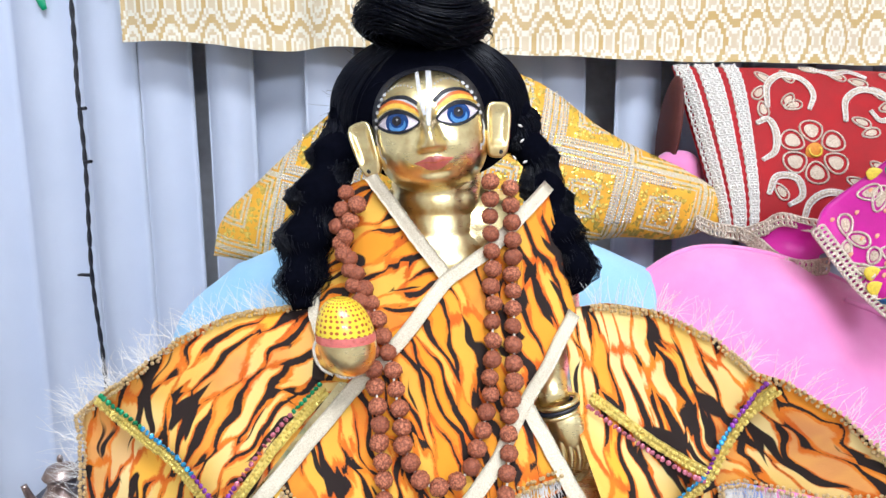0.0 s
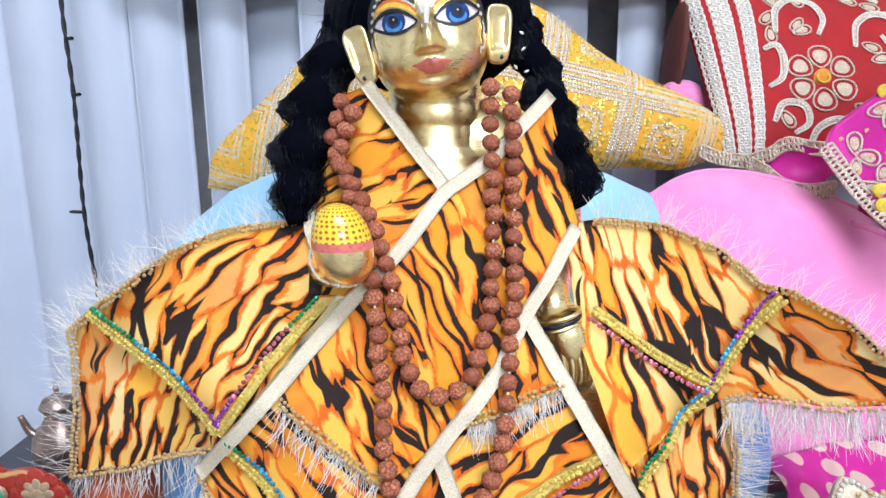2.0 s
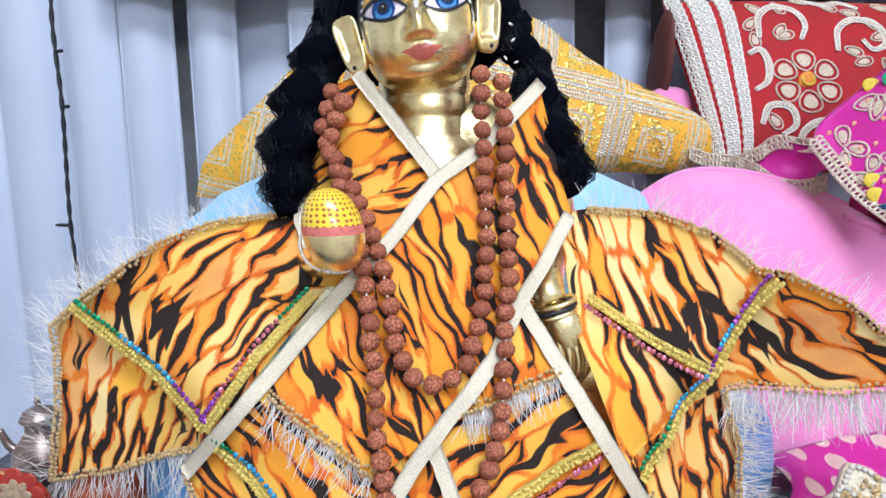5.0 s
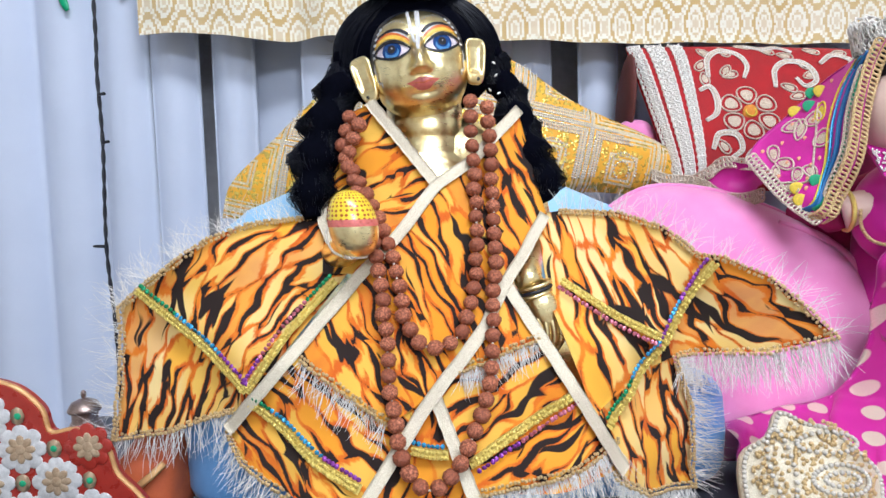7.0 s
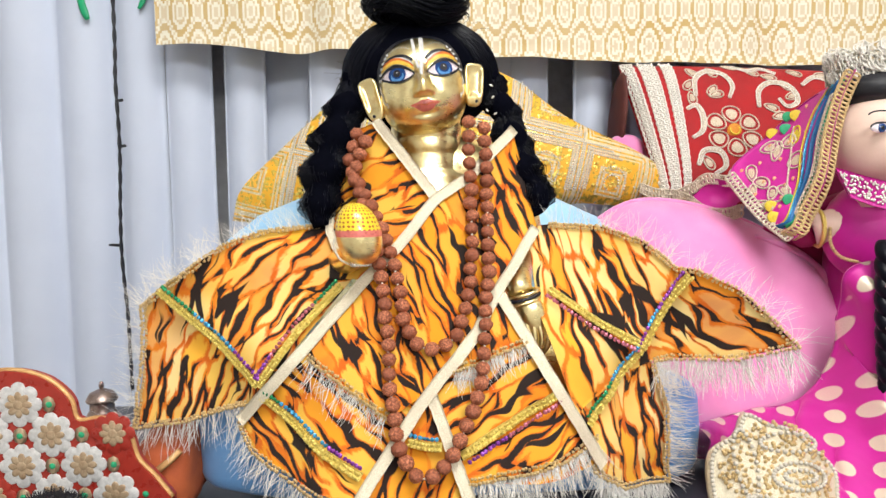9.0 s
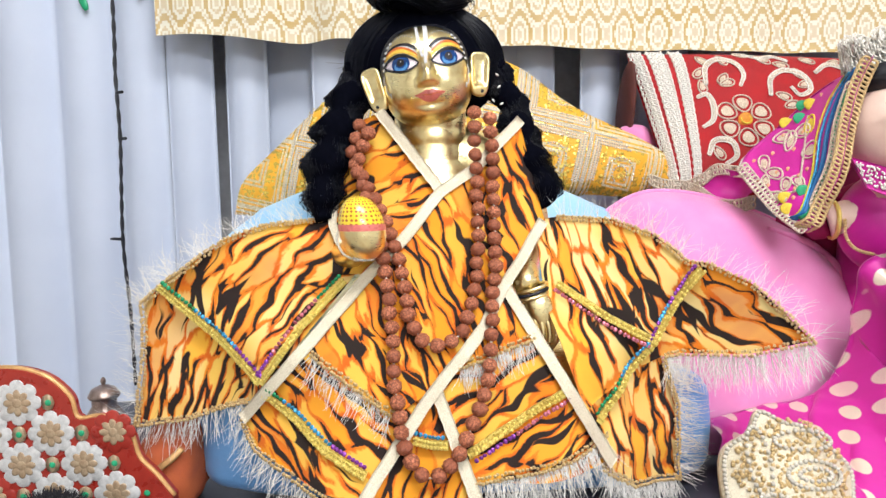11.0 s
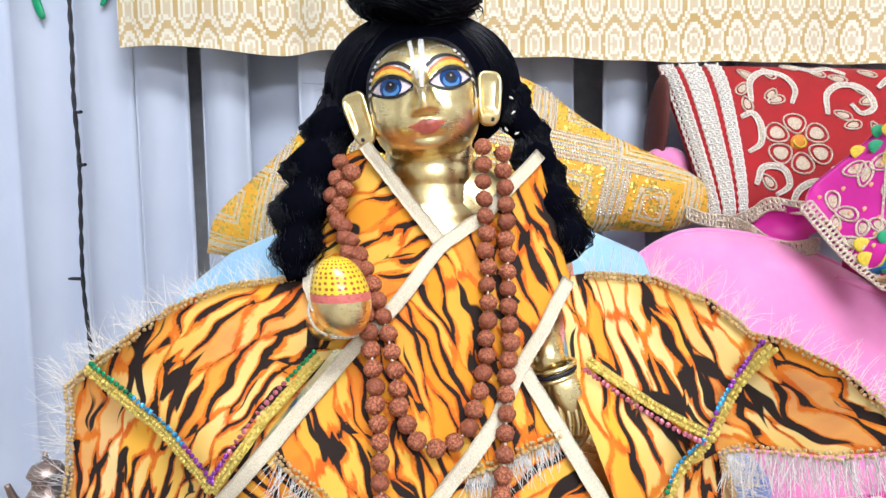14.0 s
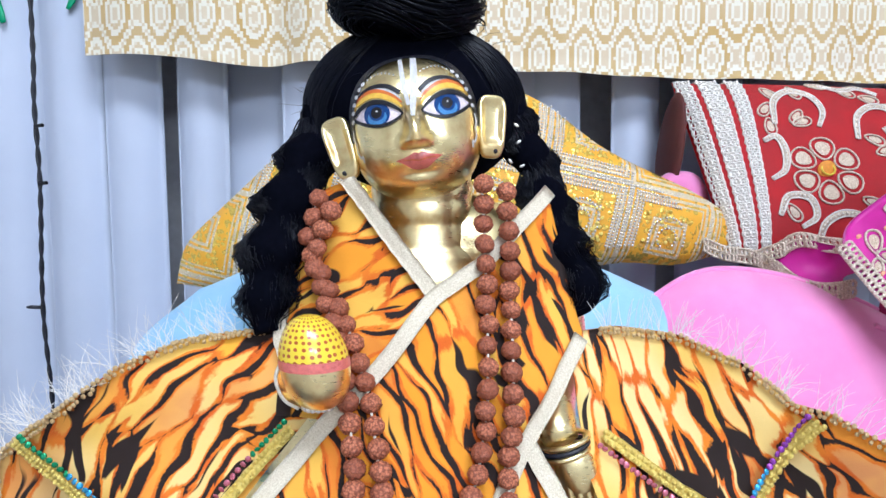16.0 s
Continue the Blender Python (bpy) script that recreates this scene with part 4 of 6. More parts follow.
def fringe(pts, out, length, seed, dens=1.0, droop=0.0, lift=0.006, edge=True, wild=0.33, thick=1.0):
    """Tinsel fringe along an edge; out gives the way in which it sticks out at its start and end."""
    rnd = random.Random(seed)
    L = broken_line(pts, 80)
    total = np.linalg.norm(np.diff(L, axis=0), axis=1).sum()
    g = Geo()
    n = int(total * 1300 * dens)
    for k in range(n):
        s = rnd.random()
        if thick < 1.0 and math.sin(31 * s + seed) + math.sin(83 * s + 2 * seed) < -0.35:
            continue
        x, z = L[int(s * 79)]
        ox, oz = out[0][0] + (out[1][0] - out[0][0]) * s, out[0][1] + (out[1][1] - out[0][1]) * s
        a = rnd.gauss(0, wild)
        ox, oz = ox * math.cos(a) - oz * math.sin(a), ox * math.sin(a) + oz * math.cos(a)
        ln = length * rnd.uniform(0.5, 1.1)
        p = np.array(cloth_point(x, z, lift))
        dy = rnd.uniform(-0.35, 0.25)
        bend = rnd.gauss(0, 0.18 + 0.5 * (1.0 - thick))
        pts3 = [p + ln * q * np.array([ox - bend * q * oz, dy * (0.4 + 0.6 * q), oz + bend * q * ox - droop * q * q]) for q in (0, 0.35, 0.7, 1.0)]
        g.tube(pts3, np.array((0.00030, 0.00028, 0.00024, 0.00012)) * thick * rnd.choice((0.9, 1.0, 1.5)), 3, caps=False)
    o = part("tinsel_fringe", g, TINSEL, robe, "clear silvery tinsel fringe", kind="stuff")
    if edge:
        e = Geo()
        m = int(total / 0.0037)
        E = broken_line(pts, m + 1)
        for x, z in E:
            e.ball(cloth_point(x + rnd.uniform(-0.0008, 0.0008), z + rnd.uniform(-0.0008, 0.0008), lift + 0.002), (0.0022, 0.0016, 0.0022), 6, 4)
            e.ball(cloth_point(x + 0.004 * -out[0][0] + rnd.uniform(-0.001, 0.001), z - 0.004 * out[0][1] + rnd.uniform(-0.001, 0.001), lift + 0.001), (0.0019, 0.0013, 0.0019), 5, 4)
        part("beaded_edging", e, GOLDLACE, robe, "dull gold beaded edging", kind="stuff")


fringe([(-0.324, 0.921), (-0.301, 0.940), (-0.269, 0.961), (-0.235, 0.987), (-0.197, 1.001), (-0.135, 1.006)], ((-0.75, 0.65), (-0.2, 0.95)), 0.032, 1, 1.5, wild=0.45, thick=0.6)
fringe([(-0.324, 0.921), (-0.326, 0.87), (-0.336, 0.786)], ((-0.9, 0.3), (-0.95, -0.1)), 0.036, 2, 1.1, wild=0.45, thick=0.5)
fringe([(-0.336, 0.786), (-0.276, 0.790), (-0.212, 0.812)], ((-0.3, -0.9), (0.0, -1.0)), 0.040, 3, 0.8, wild=0.25)
fringe([(-0.218, 0.792), (-0.2, 0.766), (-0.124, 0.738), (-0.085, 0.731)], ((-0.5, -0.85), (-0.2, -0.95)), 0.036, 4, 1.0, lift=0.008, wild=0.25)
fringe([(-0.136, 0.868), (-0.052, 0.810)], ((-0.3, -0.9), (-0.3, -0.9)), 0.036, 5, 1.0, lift=0.012, wild=0.3)
fringe([(0.018, 0.853), (0.098, 0.879)], ((0.1, -1.0), (0.2, -0.95)), 0.028, 6, 2.2, lift=0.012, wild=0.2)
fringe([(0.03, 0.748), (0.10, 0.758), (0.172, 0.775)], ((0.1, -1.0), (0.25, -0.95)), 0.040, 7, 2.2, lift=0.009, wild=0.2)
fringe([(0.14, 1.004), (0.199, 1.0), (0.238, 0.984), (0.272, 0.955), (0.292, 0.952)], ((0.1, 1.0), (0.4, 0.85)), 0.030, 8, 0.8, wild=0.4, thick=0.7)
fringe([(0.292, 0.952), (0.324, 0.934), (0.35, 0.907), (0.37, 0.879)], ((0.5, 0.8), (0.9, 0.5)), 0.030, 9, 0.7, wild=0.4, thick=0.7)
fringe([(0.37, 0.879), (0.325, 0.857), (0.252, 0.846)], ((0.3, -0.95), (0.1, -1.0)), 0.042, 10, 2.2, wild=0.2)
fringe([(0.250, 0.845), (0.268, 0.79), (0.271, 0.702)], ((0.95, -0.2), (0.95, -0.25)), 0.036, 11, 1.2, wild=0.25)
fringe([(0.165, 0.745), (0.21, 0.71), (0.271, 0.702)], ((0.0, -1.0), (0.2, -1.0)), 0.030, 12, 2.2, wild=0.2)


# ---- rudraksha necklace ----
def seed_bead():
    """A rudraksha seed: five furrows from pole to pole and a knobbly skin."""
    g = Geo()
    seg, rings, vs = 30, 18, []
    for i in range(rings + 1):
        th = math.pi * i / rings
        for j in range(seg):
            ph = 2 * math.pi * j / seg
            r = 0.0076 * (1 - 0.10 * (abs(math.cos(2.5 * ph)) < 0.16)) + wobble(math.cos(ph) * math.sin(th), math.sin(ph) * math.sin(th), math.cos(th), 4.5, 0.0008) + abs(wobble(math.cos(ph) * math.sin(th), 3 + math.sin(ph) * math.sin(th), math.cos(th), 9.0, 0.0017))
            vs.append((r * math.sin(th) * math.cos(ph), r * math.sin(th) * math.sin(ph), 0.93 * r * math.cos(th)))
    g.add(vs, [(i * seg + j, (i + 1) * seg + j, (i + 1) * seg + (j + 1) % seg, i * seg + (j + 1) % seg) for i in range(rings) for j in range(seg)])
    return g.mesh("bead", [BEAD])


BEAD_MESH = seed_bead()


def necklace(pts, lift, label, seed):
    rnd = random.Random(seed)
    L = smooth_line(pts, 400)
    W = np.array([(x, robe_y(x, z), z) for x, z in L])
    run = np.r_[0, np.cumsum(np.linalg.norm(np.diff(W, axis=0), axis=1))]
    n = int(run[-1] / 0.0150)
    o = thing("bead_necklace", (0, 0.55, 0.9), label, "necklace", "necklaces round the statue's neck")
    at = np.linspace(0, run[-1], n)
    Q = np.stack([np.interp(at, run, L[:, 0]), np.interp(at, run, L[:, 1])], 1)
    cord = [(x, robe_y(x, z) + folds(x, z) - lift, z) for x, z in L]
    part("cord", Geo().tube(cord, 0.0011, 5), THREAD, o, "pale cord between the beads")
    for x, z in Q:
        b = new("bead", BEAD_MESH)
        b.parent = o
        b.matrix_parent_inverse = world_of(o).inverted()
        k = rnd.uniform(0.94, 1.05)
        b.matrix_basis = Matrix.LocRotScale((x + rnd.uniform(-0.0012, 0.0012), robe_y(x, z) + folds(x, z) - lift + rnd.uniform(-0.001, 0.001), z), Euler((rnd.uniform(-0.5, 0.5), rnd.uniform(-0.5, 0.5), rnd.uniform(0, 6))), (k, k, k))


necklace([(-0.089, 1.112), (-0.095, 1.078), (-0.080, 1.045), (-0.061, 1.008), (-0.044, 0.960), (-0.033, 0.905), (-0.018, 0.881), (0.004, 0.878), (0.024, 0.894), (0.038, 0.94), (0.043, 1.003), (0.043, 1.069), (0.041, 1.122)], 0.0195, "short string of rough brown rudraksha seed beads", 1)
necklace([(-0.078, 1.102), (-0.090, 1.060), (-0.076, 1.02), (-0.060, 0.96), (-0.052, 0.89), (-0.047, 0.83), (-0.038, 0.782), (-0.022, 0.76), (-0.006, 0.76), (0.014, 0.779), (0.030, 0.806), (0.043, 0.838), (0.054, 0.904), (0.062, 1.003), (0.060, 1.116)], 0.0225, "long string of rough brown rudraksha seed beads", 2)

# ---- brass statue, one mesh ----
HEAD = pose(-0.0105, 0.612, 1.166, 0, -8, 0)
FA, FB, FC = 0.0525, 0.056, 0.0555


def face_y(x, z):
    """The front of the face at x to its side and z above its middle."""
    c = 0.0585 if z > 0 else FC
    k = 1 - (abs(x) / FA) ** 2.5 - (abs(z) / c) ** 2.5
    y = -FB * max(k, 0.0) ** 0.48
    g = lambda cx, cz, sx, sz: math.exp(-((x - cx) / sx) ** 2 - ((z - cz) / sz) ** 2)
    nose = 0.0052 + 0.0022 * ease(0.008, -0.012, z)
    y -= 0.0185 * math.exp(-abs(x / nose) ** 3) * ease(0.026, -0.008, z) * ease(-0.0185, -0.0135, z)
    y -= 0.0062 * (g(-0.0088, -0.0128, 0.0036, 0.0042) + g(0.0088, -0.0128, 0.0036, 0.0042))
    y -= 0.0040 * g(0, -0.0265, 0.013, 0.006) - 0.0025 * g(0, -0.0355, 0.012, 0.003)
    y -= 0.004 * g(0, -0.046, 0.013, 0.008)
    y -= 0.003 * (g(-0.027, -0.017, 0.014, 0.014) + g(0.027, -0.017, 0.014, 0.014))
    y += 0.0018 * (g(-0.026, 0.0115, 0.02, 0.009) + g(0.026, 0.0115, 0.02, 0.009))
    return y


def statue():
    g = Geo()
    # head: the front follows face_y, the back is a half ellipsoid
    front, back = [], []
    for i in range(81):
        r = (i / 80) ** 0.75
        ring_f, ring_b = [], []
        for j in range(96):
            a = 2 * math.pi * j / 96
            ca, sa = math.cos(a), math.sin(a)
            c = 0.0585 if sa > 0 else FC
            s = 1 / ((abs(ca) ** 2.5 + abs(sa) ** 2.5) ** (1 / 2.5))
            x, z = FA * r * s * ca, c * r * s * sa
            ring_f.append((x, face_y(x, z) if i < 80 else 0.0, z))
            ring_b.append((x, 0.06 * math.sqrt(max(0, 1 - r * r)), z))
        front.append(ring_f + ring_f[:1])
        back.append(ring_b + ring_b[:1])
    g.grid(front, 0, flip=True).grid(back, 0)

    def decal(pts, mat, lift=0.0003, rings=6):
        pts = np.asarray(pts, float)
        c = pts.mean(0)
        rows = [[(x, face_y(x, z) - lift, z) for x, z in c + (pts - c) * k] for k in np.linspace(0.001, 1, rings)]
        rows = [r + r[:1] for r in rows]
        g.grid(rows, mat, flip=False)

    def oval(cx, cz, a, b, n=28):
        return [(cx + a * math.cos(t), cz + b * math.sin(t)) for t in np.linspace(0, 2 * math.pi, n, endpoint=False)]

    def stroke(line, widths, mat, lift=0.0005):
        L = smooth_line(line, 30)
        w = np.interp(np.linspace(0, 1, 30), np.linspace(0, 1, len(widths)), widths)
        d = np.gradient(L, axis=0)
        d /= np.linalg.norm(d, axis=1)[:, None]
        side = np.stack([-d[:, 1], d[:, 0]], 1)
        rows = [[(x, face_y(x, z) - lift, z) for x, z in L + side * (w * k)[:, None]] for k in (-0.5, -0.2, 0.2, 0.5)]
        g.grid(rows, mat)

    for s in (-1, 1):
        cx, cz = 0.0265 * s, 0.0105
        # almond of the eye: inner corner low, outer corner raised
        def lid(h, up):
            return [(cx + s * t, cz + up * h * math.cos(t / 0.0195 * math.pi / 2) ** 0.8 + 0.10 * t) for t in np.linspace(-0.0195, 0.0195, 15)]
        upper, lower = lid(0.0098, 1), lid(0.0082, -1)
        decal(upper + lower[::-1][1:-1], 2, 0.0004)
        decal([(x, min(max(z, cz - 0.0072), cz + 0.0084)) for x, z in oval(cx, cz + 0.0005, 0.0100, 0.0094)], 3, 0.0007)
        decal(oval(cx, cz - 0.0015, 0.0074, 0.0060), 4, 0.0009)
        decal(oval(cx + 0.0003, cz + 0.0016, 0.0060, 0.0058), 3, 0.0011)
        decal(oval(cx, cz + 0.0018, 0.0042, 0.0042), 1, 0.0013)
        # white glint painted as a dot on the pupil
        decal(oval(cx + 0.0004, cz + 0.0028, 0.0008, 0.0008, 10), 8, 0.0016)
        stroke(upper, (0.0014, 0.0030, 0.0036, 0.0036, 0.0022), 1, 0.0014)
        stroke(lower, (0.0014, 0.0020, 0.0026, 0.0026, 0.0022), 1, 0.0014)
        stroke([(x, z + 0.0042 + 0.0012 * math.cos((x - cx) * 60)) for x, z in upper], (0.0012, 0.0044, 0.0048, 0.004, 0.001), 6, 0.0006)
        stroke([(x, z + 0.0076 + 0.0012 * math.cos((x - cx) * 60)) for x, z in upper], (0.0010, 0.0026, 0.0034, 0.003, 0.001), 7, 0.0007)
        stroke([(x, z + 0.0102 + 0.001 * math.cos((x - cx) * 60)) for x, z in upper], (0.0006, 0.0022, 0.0024, 0.002, 0.0006), 8, 0.0008)
        stroke([(cx - s * 0.0195, cz + 0.0135), (cx - s * 0.010, cz + 0.0200), (cx + s * 0.002, cz + 0.0215), (cx + s * 0.0125, cz + 0.0175), (cx + s * 0.0165, cz + 0.012)], (0.0034, 0.0036, 0.0030, 0.0022, 0.0008), 1, 0.0012)
        for x, z in ((0.0350, 0.0365), (0.0382, 0.0330), (0.0415, 0.0280), (0.0440, 0.0225), (0.0460, 0.0165), (0.0472, 0.0100)):
            decal(oval(s * 0.98 * x, z, 0.0017, 0.0017, 10), 8, 0.0030, 3)
        for k in range(9):
            decal(oval(s * (0.010 + 0.0029 * k), 0.0385 + 0.0035 * math.sin(k * 0.42), 0.0006, 0.0009, 8), 8, 0.0016, 3)
        stroke([(s * 0.0470, 0.004), (s * 0.0478, -0.002), (s * 0.0462, -0.008), (s * 0.0464, -0.013), (s * 0.0440, -0.018), (s * 0.0425, -0.017), (s * 0.0420, -0.022)], (0.0013, 0.0017, 0.0013, 0.0018, 0.0014), 8, 0.0020)
        # ear: a long flat plate with a hollow; the lobe's piercing is painted on
        er = Euler((0.0, s * 0.17, s * 0.30)).to_matrix()
        rows = []
        for i in range(45):
            th = math.pi * i / 44
            row = []
            for j in range(57):
                ph = 2 * math.pi * j / 56
                q = [math.sin(th) * math.cos(ph), math.sin(th) * math.sin(ph), math.cos(th)]
                q = [math.copysign(abs(v) ** 0.55, v) for v in q]
                y = 0.0048 * q[1]
                if q[1] < 0:
                    y += 0.0050 * math.exp(-(q[0] / 0.66) ** 6 - ((q[2] - 0.16) / 0.66) ** 6)
                p = er @ Vector((0.0118 * q[0] * (1.0 + 0.12 * q[2]), y, 0.0250 * q[2]))
                row.append((p.x + s * 0.0600, p.y - 0.016, p.z - 0.007))
            rows.append(row)
        g.grid(rows, 0)
        # dark inside of the lobe's piercing, put on as a black spot
        p = er @ Vector((0.002 * s, -0.0044, -0.0195))
        g.ball((p.x + s * 0.0600, p.y - 0.0156, p.z - 0.007), (0.0021, 0.0008, 0.0021), 10, 6, 1)
    # mouth
    up = [(-0.0175, -0.0252), (-0.009, -0.0232), (-0.003, -0.0208), (0, -0.0220), (0.003, -0.0208), (0.009, -0.0232), (0.0175, -0.0252)]
    low = [(0.011, -0.0288), (0.006, -0.0325), (0, -0.0335), (-0.006, -0.0325), (-0.011, -0.0288)]
    decal(list(smooth_line(up, 21)) + list(smooth_line([up[-1]] + low + [up[0]], 25))[1:-1], 5, 0.0005)
    stroke([(-0.016, -0.0256), (-0.006, -0.0260), (0, -0.0270), (0.006, -0.0260), (0.016, -0.0256)], (0.0004, 0.0008, 0.0008, 0.0008, 0.0004), 7, 0.0008)
    # forehead mark: two broad pale strokes that meet on the nose
    stroke([(-0.0040, 0.0535), (-0.0038, 0.040), (-0.0034, 0.026), (-0.002, 0.013)], (0.0030, 0.0036, 0.0036, 0.0026), 8, 0.0012)
    stroke([(0.0062, 0.0530), (0.0052, 0.040), (0.0036, 0.026), (0.0012, 0.013), (0.0, 0.004)], (0.0046, 0.0052, 0.0050, 0.0046, 0.0030), 8, 0.0013)
    # painted black hairline round the brow
    rows = []
    for k in range(7):
        row = []
        for a in np.linspace(-0.10, math.pi + 0.10, 60):
            ca, sa = math.cos(a), math.sin(a)
            q = 1 / ((abs(ca) ** 2.5 + abs(sa) ** 2.5) ** (1 / 2.5))
            r0 = 0.905 - 0.050 * abs(math.sin(2 * a))
            r = r0 + (0.992 - r0) * k / 6
            x, z = FA * r * q * ca, (0.0585 if sa > 0 else FC) * r * q * sa
            row.append((x, face_y(x, z) - 0.0016, z))
        rows.append(row)
    g.grid(rows, 1)
    g.moved(HEAD)
    # neck with three folds, chest, arms, folded legs
    rows = []
    for z in np.linspace(1.010, 1.150, 60):
        r = 0.0375 + 0.0135 * ease(1.090, 1.040, z) + 0.0016 * abs(math.sin((z - 1.052) / 0.019 * math.pi)) ** 0.7 * ease(1.050, 1.062, z)
        rows.append([(-0.006 + (1.12 + 0.35 * ease(1.08, 1.03, z)) * r * math.cos(a), 0.640 + 0.95 * r * math.sin(a), z) for a in np.linspace(0, 2 * math.pi, 61)])
    g.grid(rows, 0, flip=True)
    g.ball((0.0, 0.665, 0.985), (0.112, 0.066, 0.135), 36, 24, 0, power=0.8)
    g.ball((0.0, 0.66, 0.86), (0.15, 0.075, 0.09), 30, 16, 0, power=0.8)
    for s in (-1, 1):
        g.tube(smooth_line([(0.02 * s, 0.68, 0.84), (0.13 * s, 0.64, 0.83), (0.17 * s, 0.60, 0.825), (0.10 * s, 0.57, 0.82), (0.0, 0.575, 0.815)], 24), 0.040, 16)
    g.tube(smooth_line([(-0.10, 0.66, 1.06), (-0.118, 0.64, 1.0), (-0.112, 0.60, 0.965), (-0.092, 0.552, 0.972), (-0.084, 0.53, 0.985)], 24), 0.0165, 16)
    g.tube(smooth_line([(0.10, 0.66, 1.06), (0.116, 0.64, 1.0), (0.101, 0.60, 0.955), (0.097, 0.565, 0.935), (0.100, 0.555, 0.925)], 24), np.r_[np.full(16, 0.021), np.linspace(0.021, 0.0135, 8)], 16)
    # the lowered hand: palm and four fingers held together
    g.ball((0.111, 0.553, 0.900), (0.0165, 0.011, 0.024), 20, 14, 0, rot=Euler((0, -0.25, 0)).to_matrix(), power=0.85)
    for k in range(4):
        x = 0.101 + 0.0066 * k
        g.tube(smooth_line([(x + 0.002, 0.549, 0.897), (x + 0.004 + 0.001 * k, 0.546, 0.875), (x + 0.003 - 0.001 * k, 0.549, 0.852 + 0.003 * abs(k - 1)), (x + 0.001 - 0.0015 * k, 0.552, 0.842 + 0.003 * abs(k - 1))], 14), (0.005,) * 8 + tuple(np.linspace(0.005, 0.0028, 6)), 10)
    g.ball((0, 0.66, 0.79), (0.17, 0.10, 0.02), 30, 10, 0, power=0.7)
    top("brass_statue", g, [BRASS, BLACK, EYEWHITE, IRIS, IRIS_LIGHT, LIP, OCHRE, RUST, CHALK], "seated polished brass statue with a painted face and long ears", "statue")


statue()

# bangle on the lowered wrist
bangle = thing("bangle", (0.101, 0.556, 0.922), "brass bangle with a black thread on the statue's wrist", "bangle")
for dz, r, m, nm in ((0.004, 0.0022, BRASS, "ring"), (-0.001, 0.0020, CABLE, "black_thread"), (-0.0055, 0.0022, BRASS, "ring")):
    part(nm, Geo().tube([(0.102 + 0.0175 * math.cos(a), 0.556 + 0.0145 * math.sin(a), 0.922 + dz + 0.005 * math.cos(a)) for a in np.linspace(0, 2 * math.pi, 33)], r, 8, caps=False), m, bangle)

# ---- painted egg in the raised hand ----
egg = thing("painted_egg", (-0.081, 0.515, 0.967), "egg-shaped brass ornament with a red-dotted yellow top", "ornament")


def egg_ring(t0, t1, grow=1.0, n=14):
    rows, uvs = [], []
    for th in np.linspace(t0, t1, n):
        r = 0.0245 * math.sin(th) ** 0.85 * (1 + 0.05 * -math.cos(th))
        z = 0.998 + 0.0335 * math.cos(th)
        rows.append([(-0.081 + grow * r * math.cos(a) - 0.004 * math.cos(th), 0.522 + grow * r * math.sin(a), z) for a in np.linspace(0, 2 * math.pi, 41)])
        uvs.append([(a / (2 * math.pi) * 26, th * 7.0) for a in np.linspace(0, 2 * math.pi, 41)])
    return Geo().grid(rows, 0, uvs)


part("base", egg_ring(1.60, math.pi - 0.01), BRASS, egg)
part("dotted_cap", egg_ring(0.01, 1.44), ENAMEL, egg, "yellow enamel cap with red dots")
part("band", egg_ring(1.44, 1.64, 1.015, 6), LIP, egg, "red painted band")
g = Geo()
for k in range(18):
    a = 2 * math.pi * k / 18
    g.ball((-0.080 + 0.010 * math.cos(a), 0.526 + 0.010 * math.sin(a), 0.9655), 0.0024, 8, 6)
part("bead_ring", g, SILVER, egg, "ring of small silvery beads")
part("loop", Geo().tube(smooth_line([(-0.102, 0.516, 1.002), (-0.107, 0.516, 0.988), (-0.102, 0.517, 0.973), (-0.092, 0.518, 0.966)], 20), 0.0013, 6), THREAD, egg, "pale cord loop")

# ---- wig ----
wig = thing("black_wig", (-0.01, 0.64, 1.19), "long black wavy hair wig with a topknot on the statue", "wig")
WC, WR = np.array([-0.012, 0.664, 1.190]), np.array([0.097, 0.060, 0.074])


def cap_point(az, el, grow=1.0):
    return WC + WR * grow * np.array([math.sin(az) * math.cos(el), -math.cos(az) * math.cos(el), math.sin(el)])


g = Geo().ball(WC, tuple(WR), 48, 30, 1)
rnd = random.Random(4)
for k in range(900):
    s = rnd.choice((-1, 1))
    az0 = rnd.uniform(-0.25, 0.25)
    spread = rnd.uniform(0.15, 1.0)
    pts = []
    for q in np.linspace(0, 1, 14):
        az = az0 + s * (0.25 + 1.55 * q ** 0.6) * (0.55 + 0.45 * spread)
        el = 1.25 - 0.55 * (1 - spread) * 0 - (0.95 + 0.9 * (1 - spread)) * q ** 1.2 + 0.02 * math.sin(q * 15 + k)
        pts.append(cap_point(az, el, 1.004 + 0.022 * math.sin(k * 1.3 + q * 4) * math.sin(k * 0.37)))
    g.tube(pts, np.linspace(0.0007, 0.0005, 14), 3, caps=False)
part("crown_hair", g, [HAIR, HAIRBASE], wig, kind="stuff")
g = Geo()
g.ball((-0.016, 0.63, 1.272), (0.050, 0.040, 0.026), 30, 16, 1)
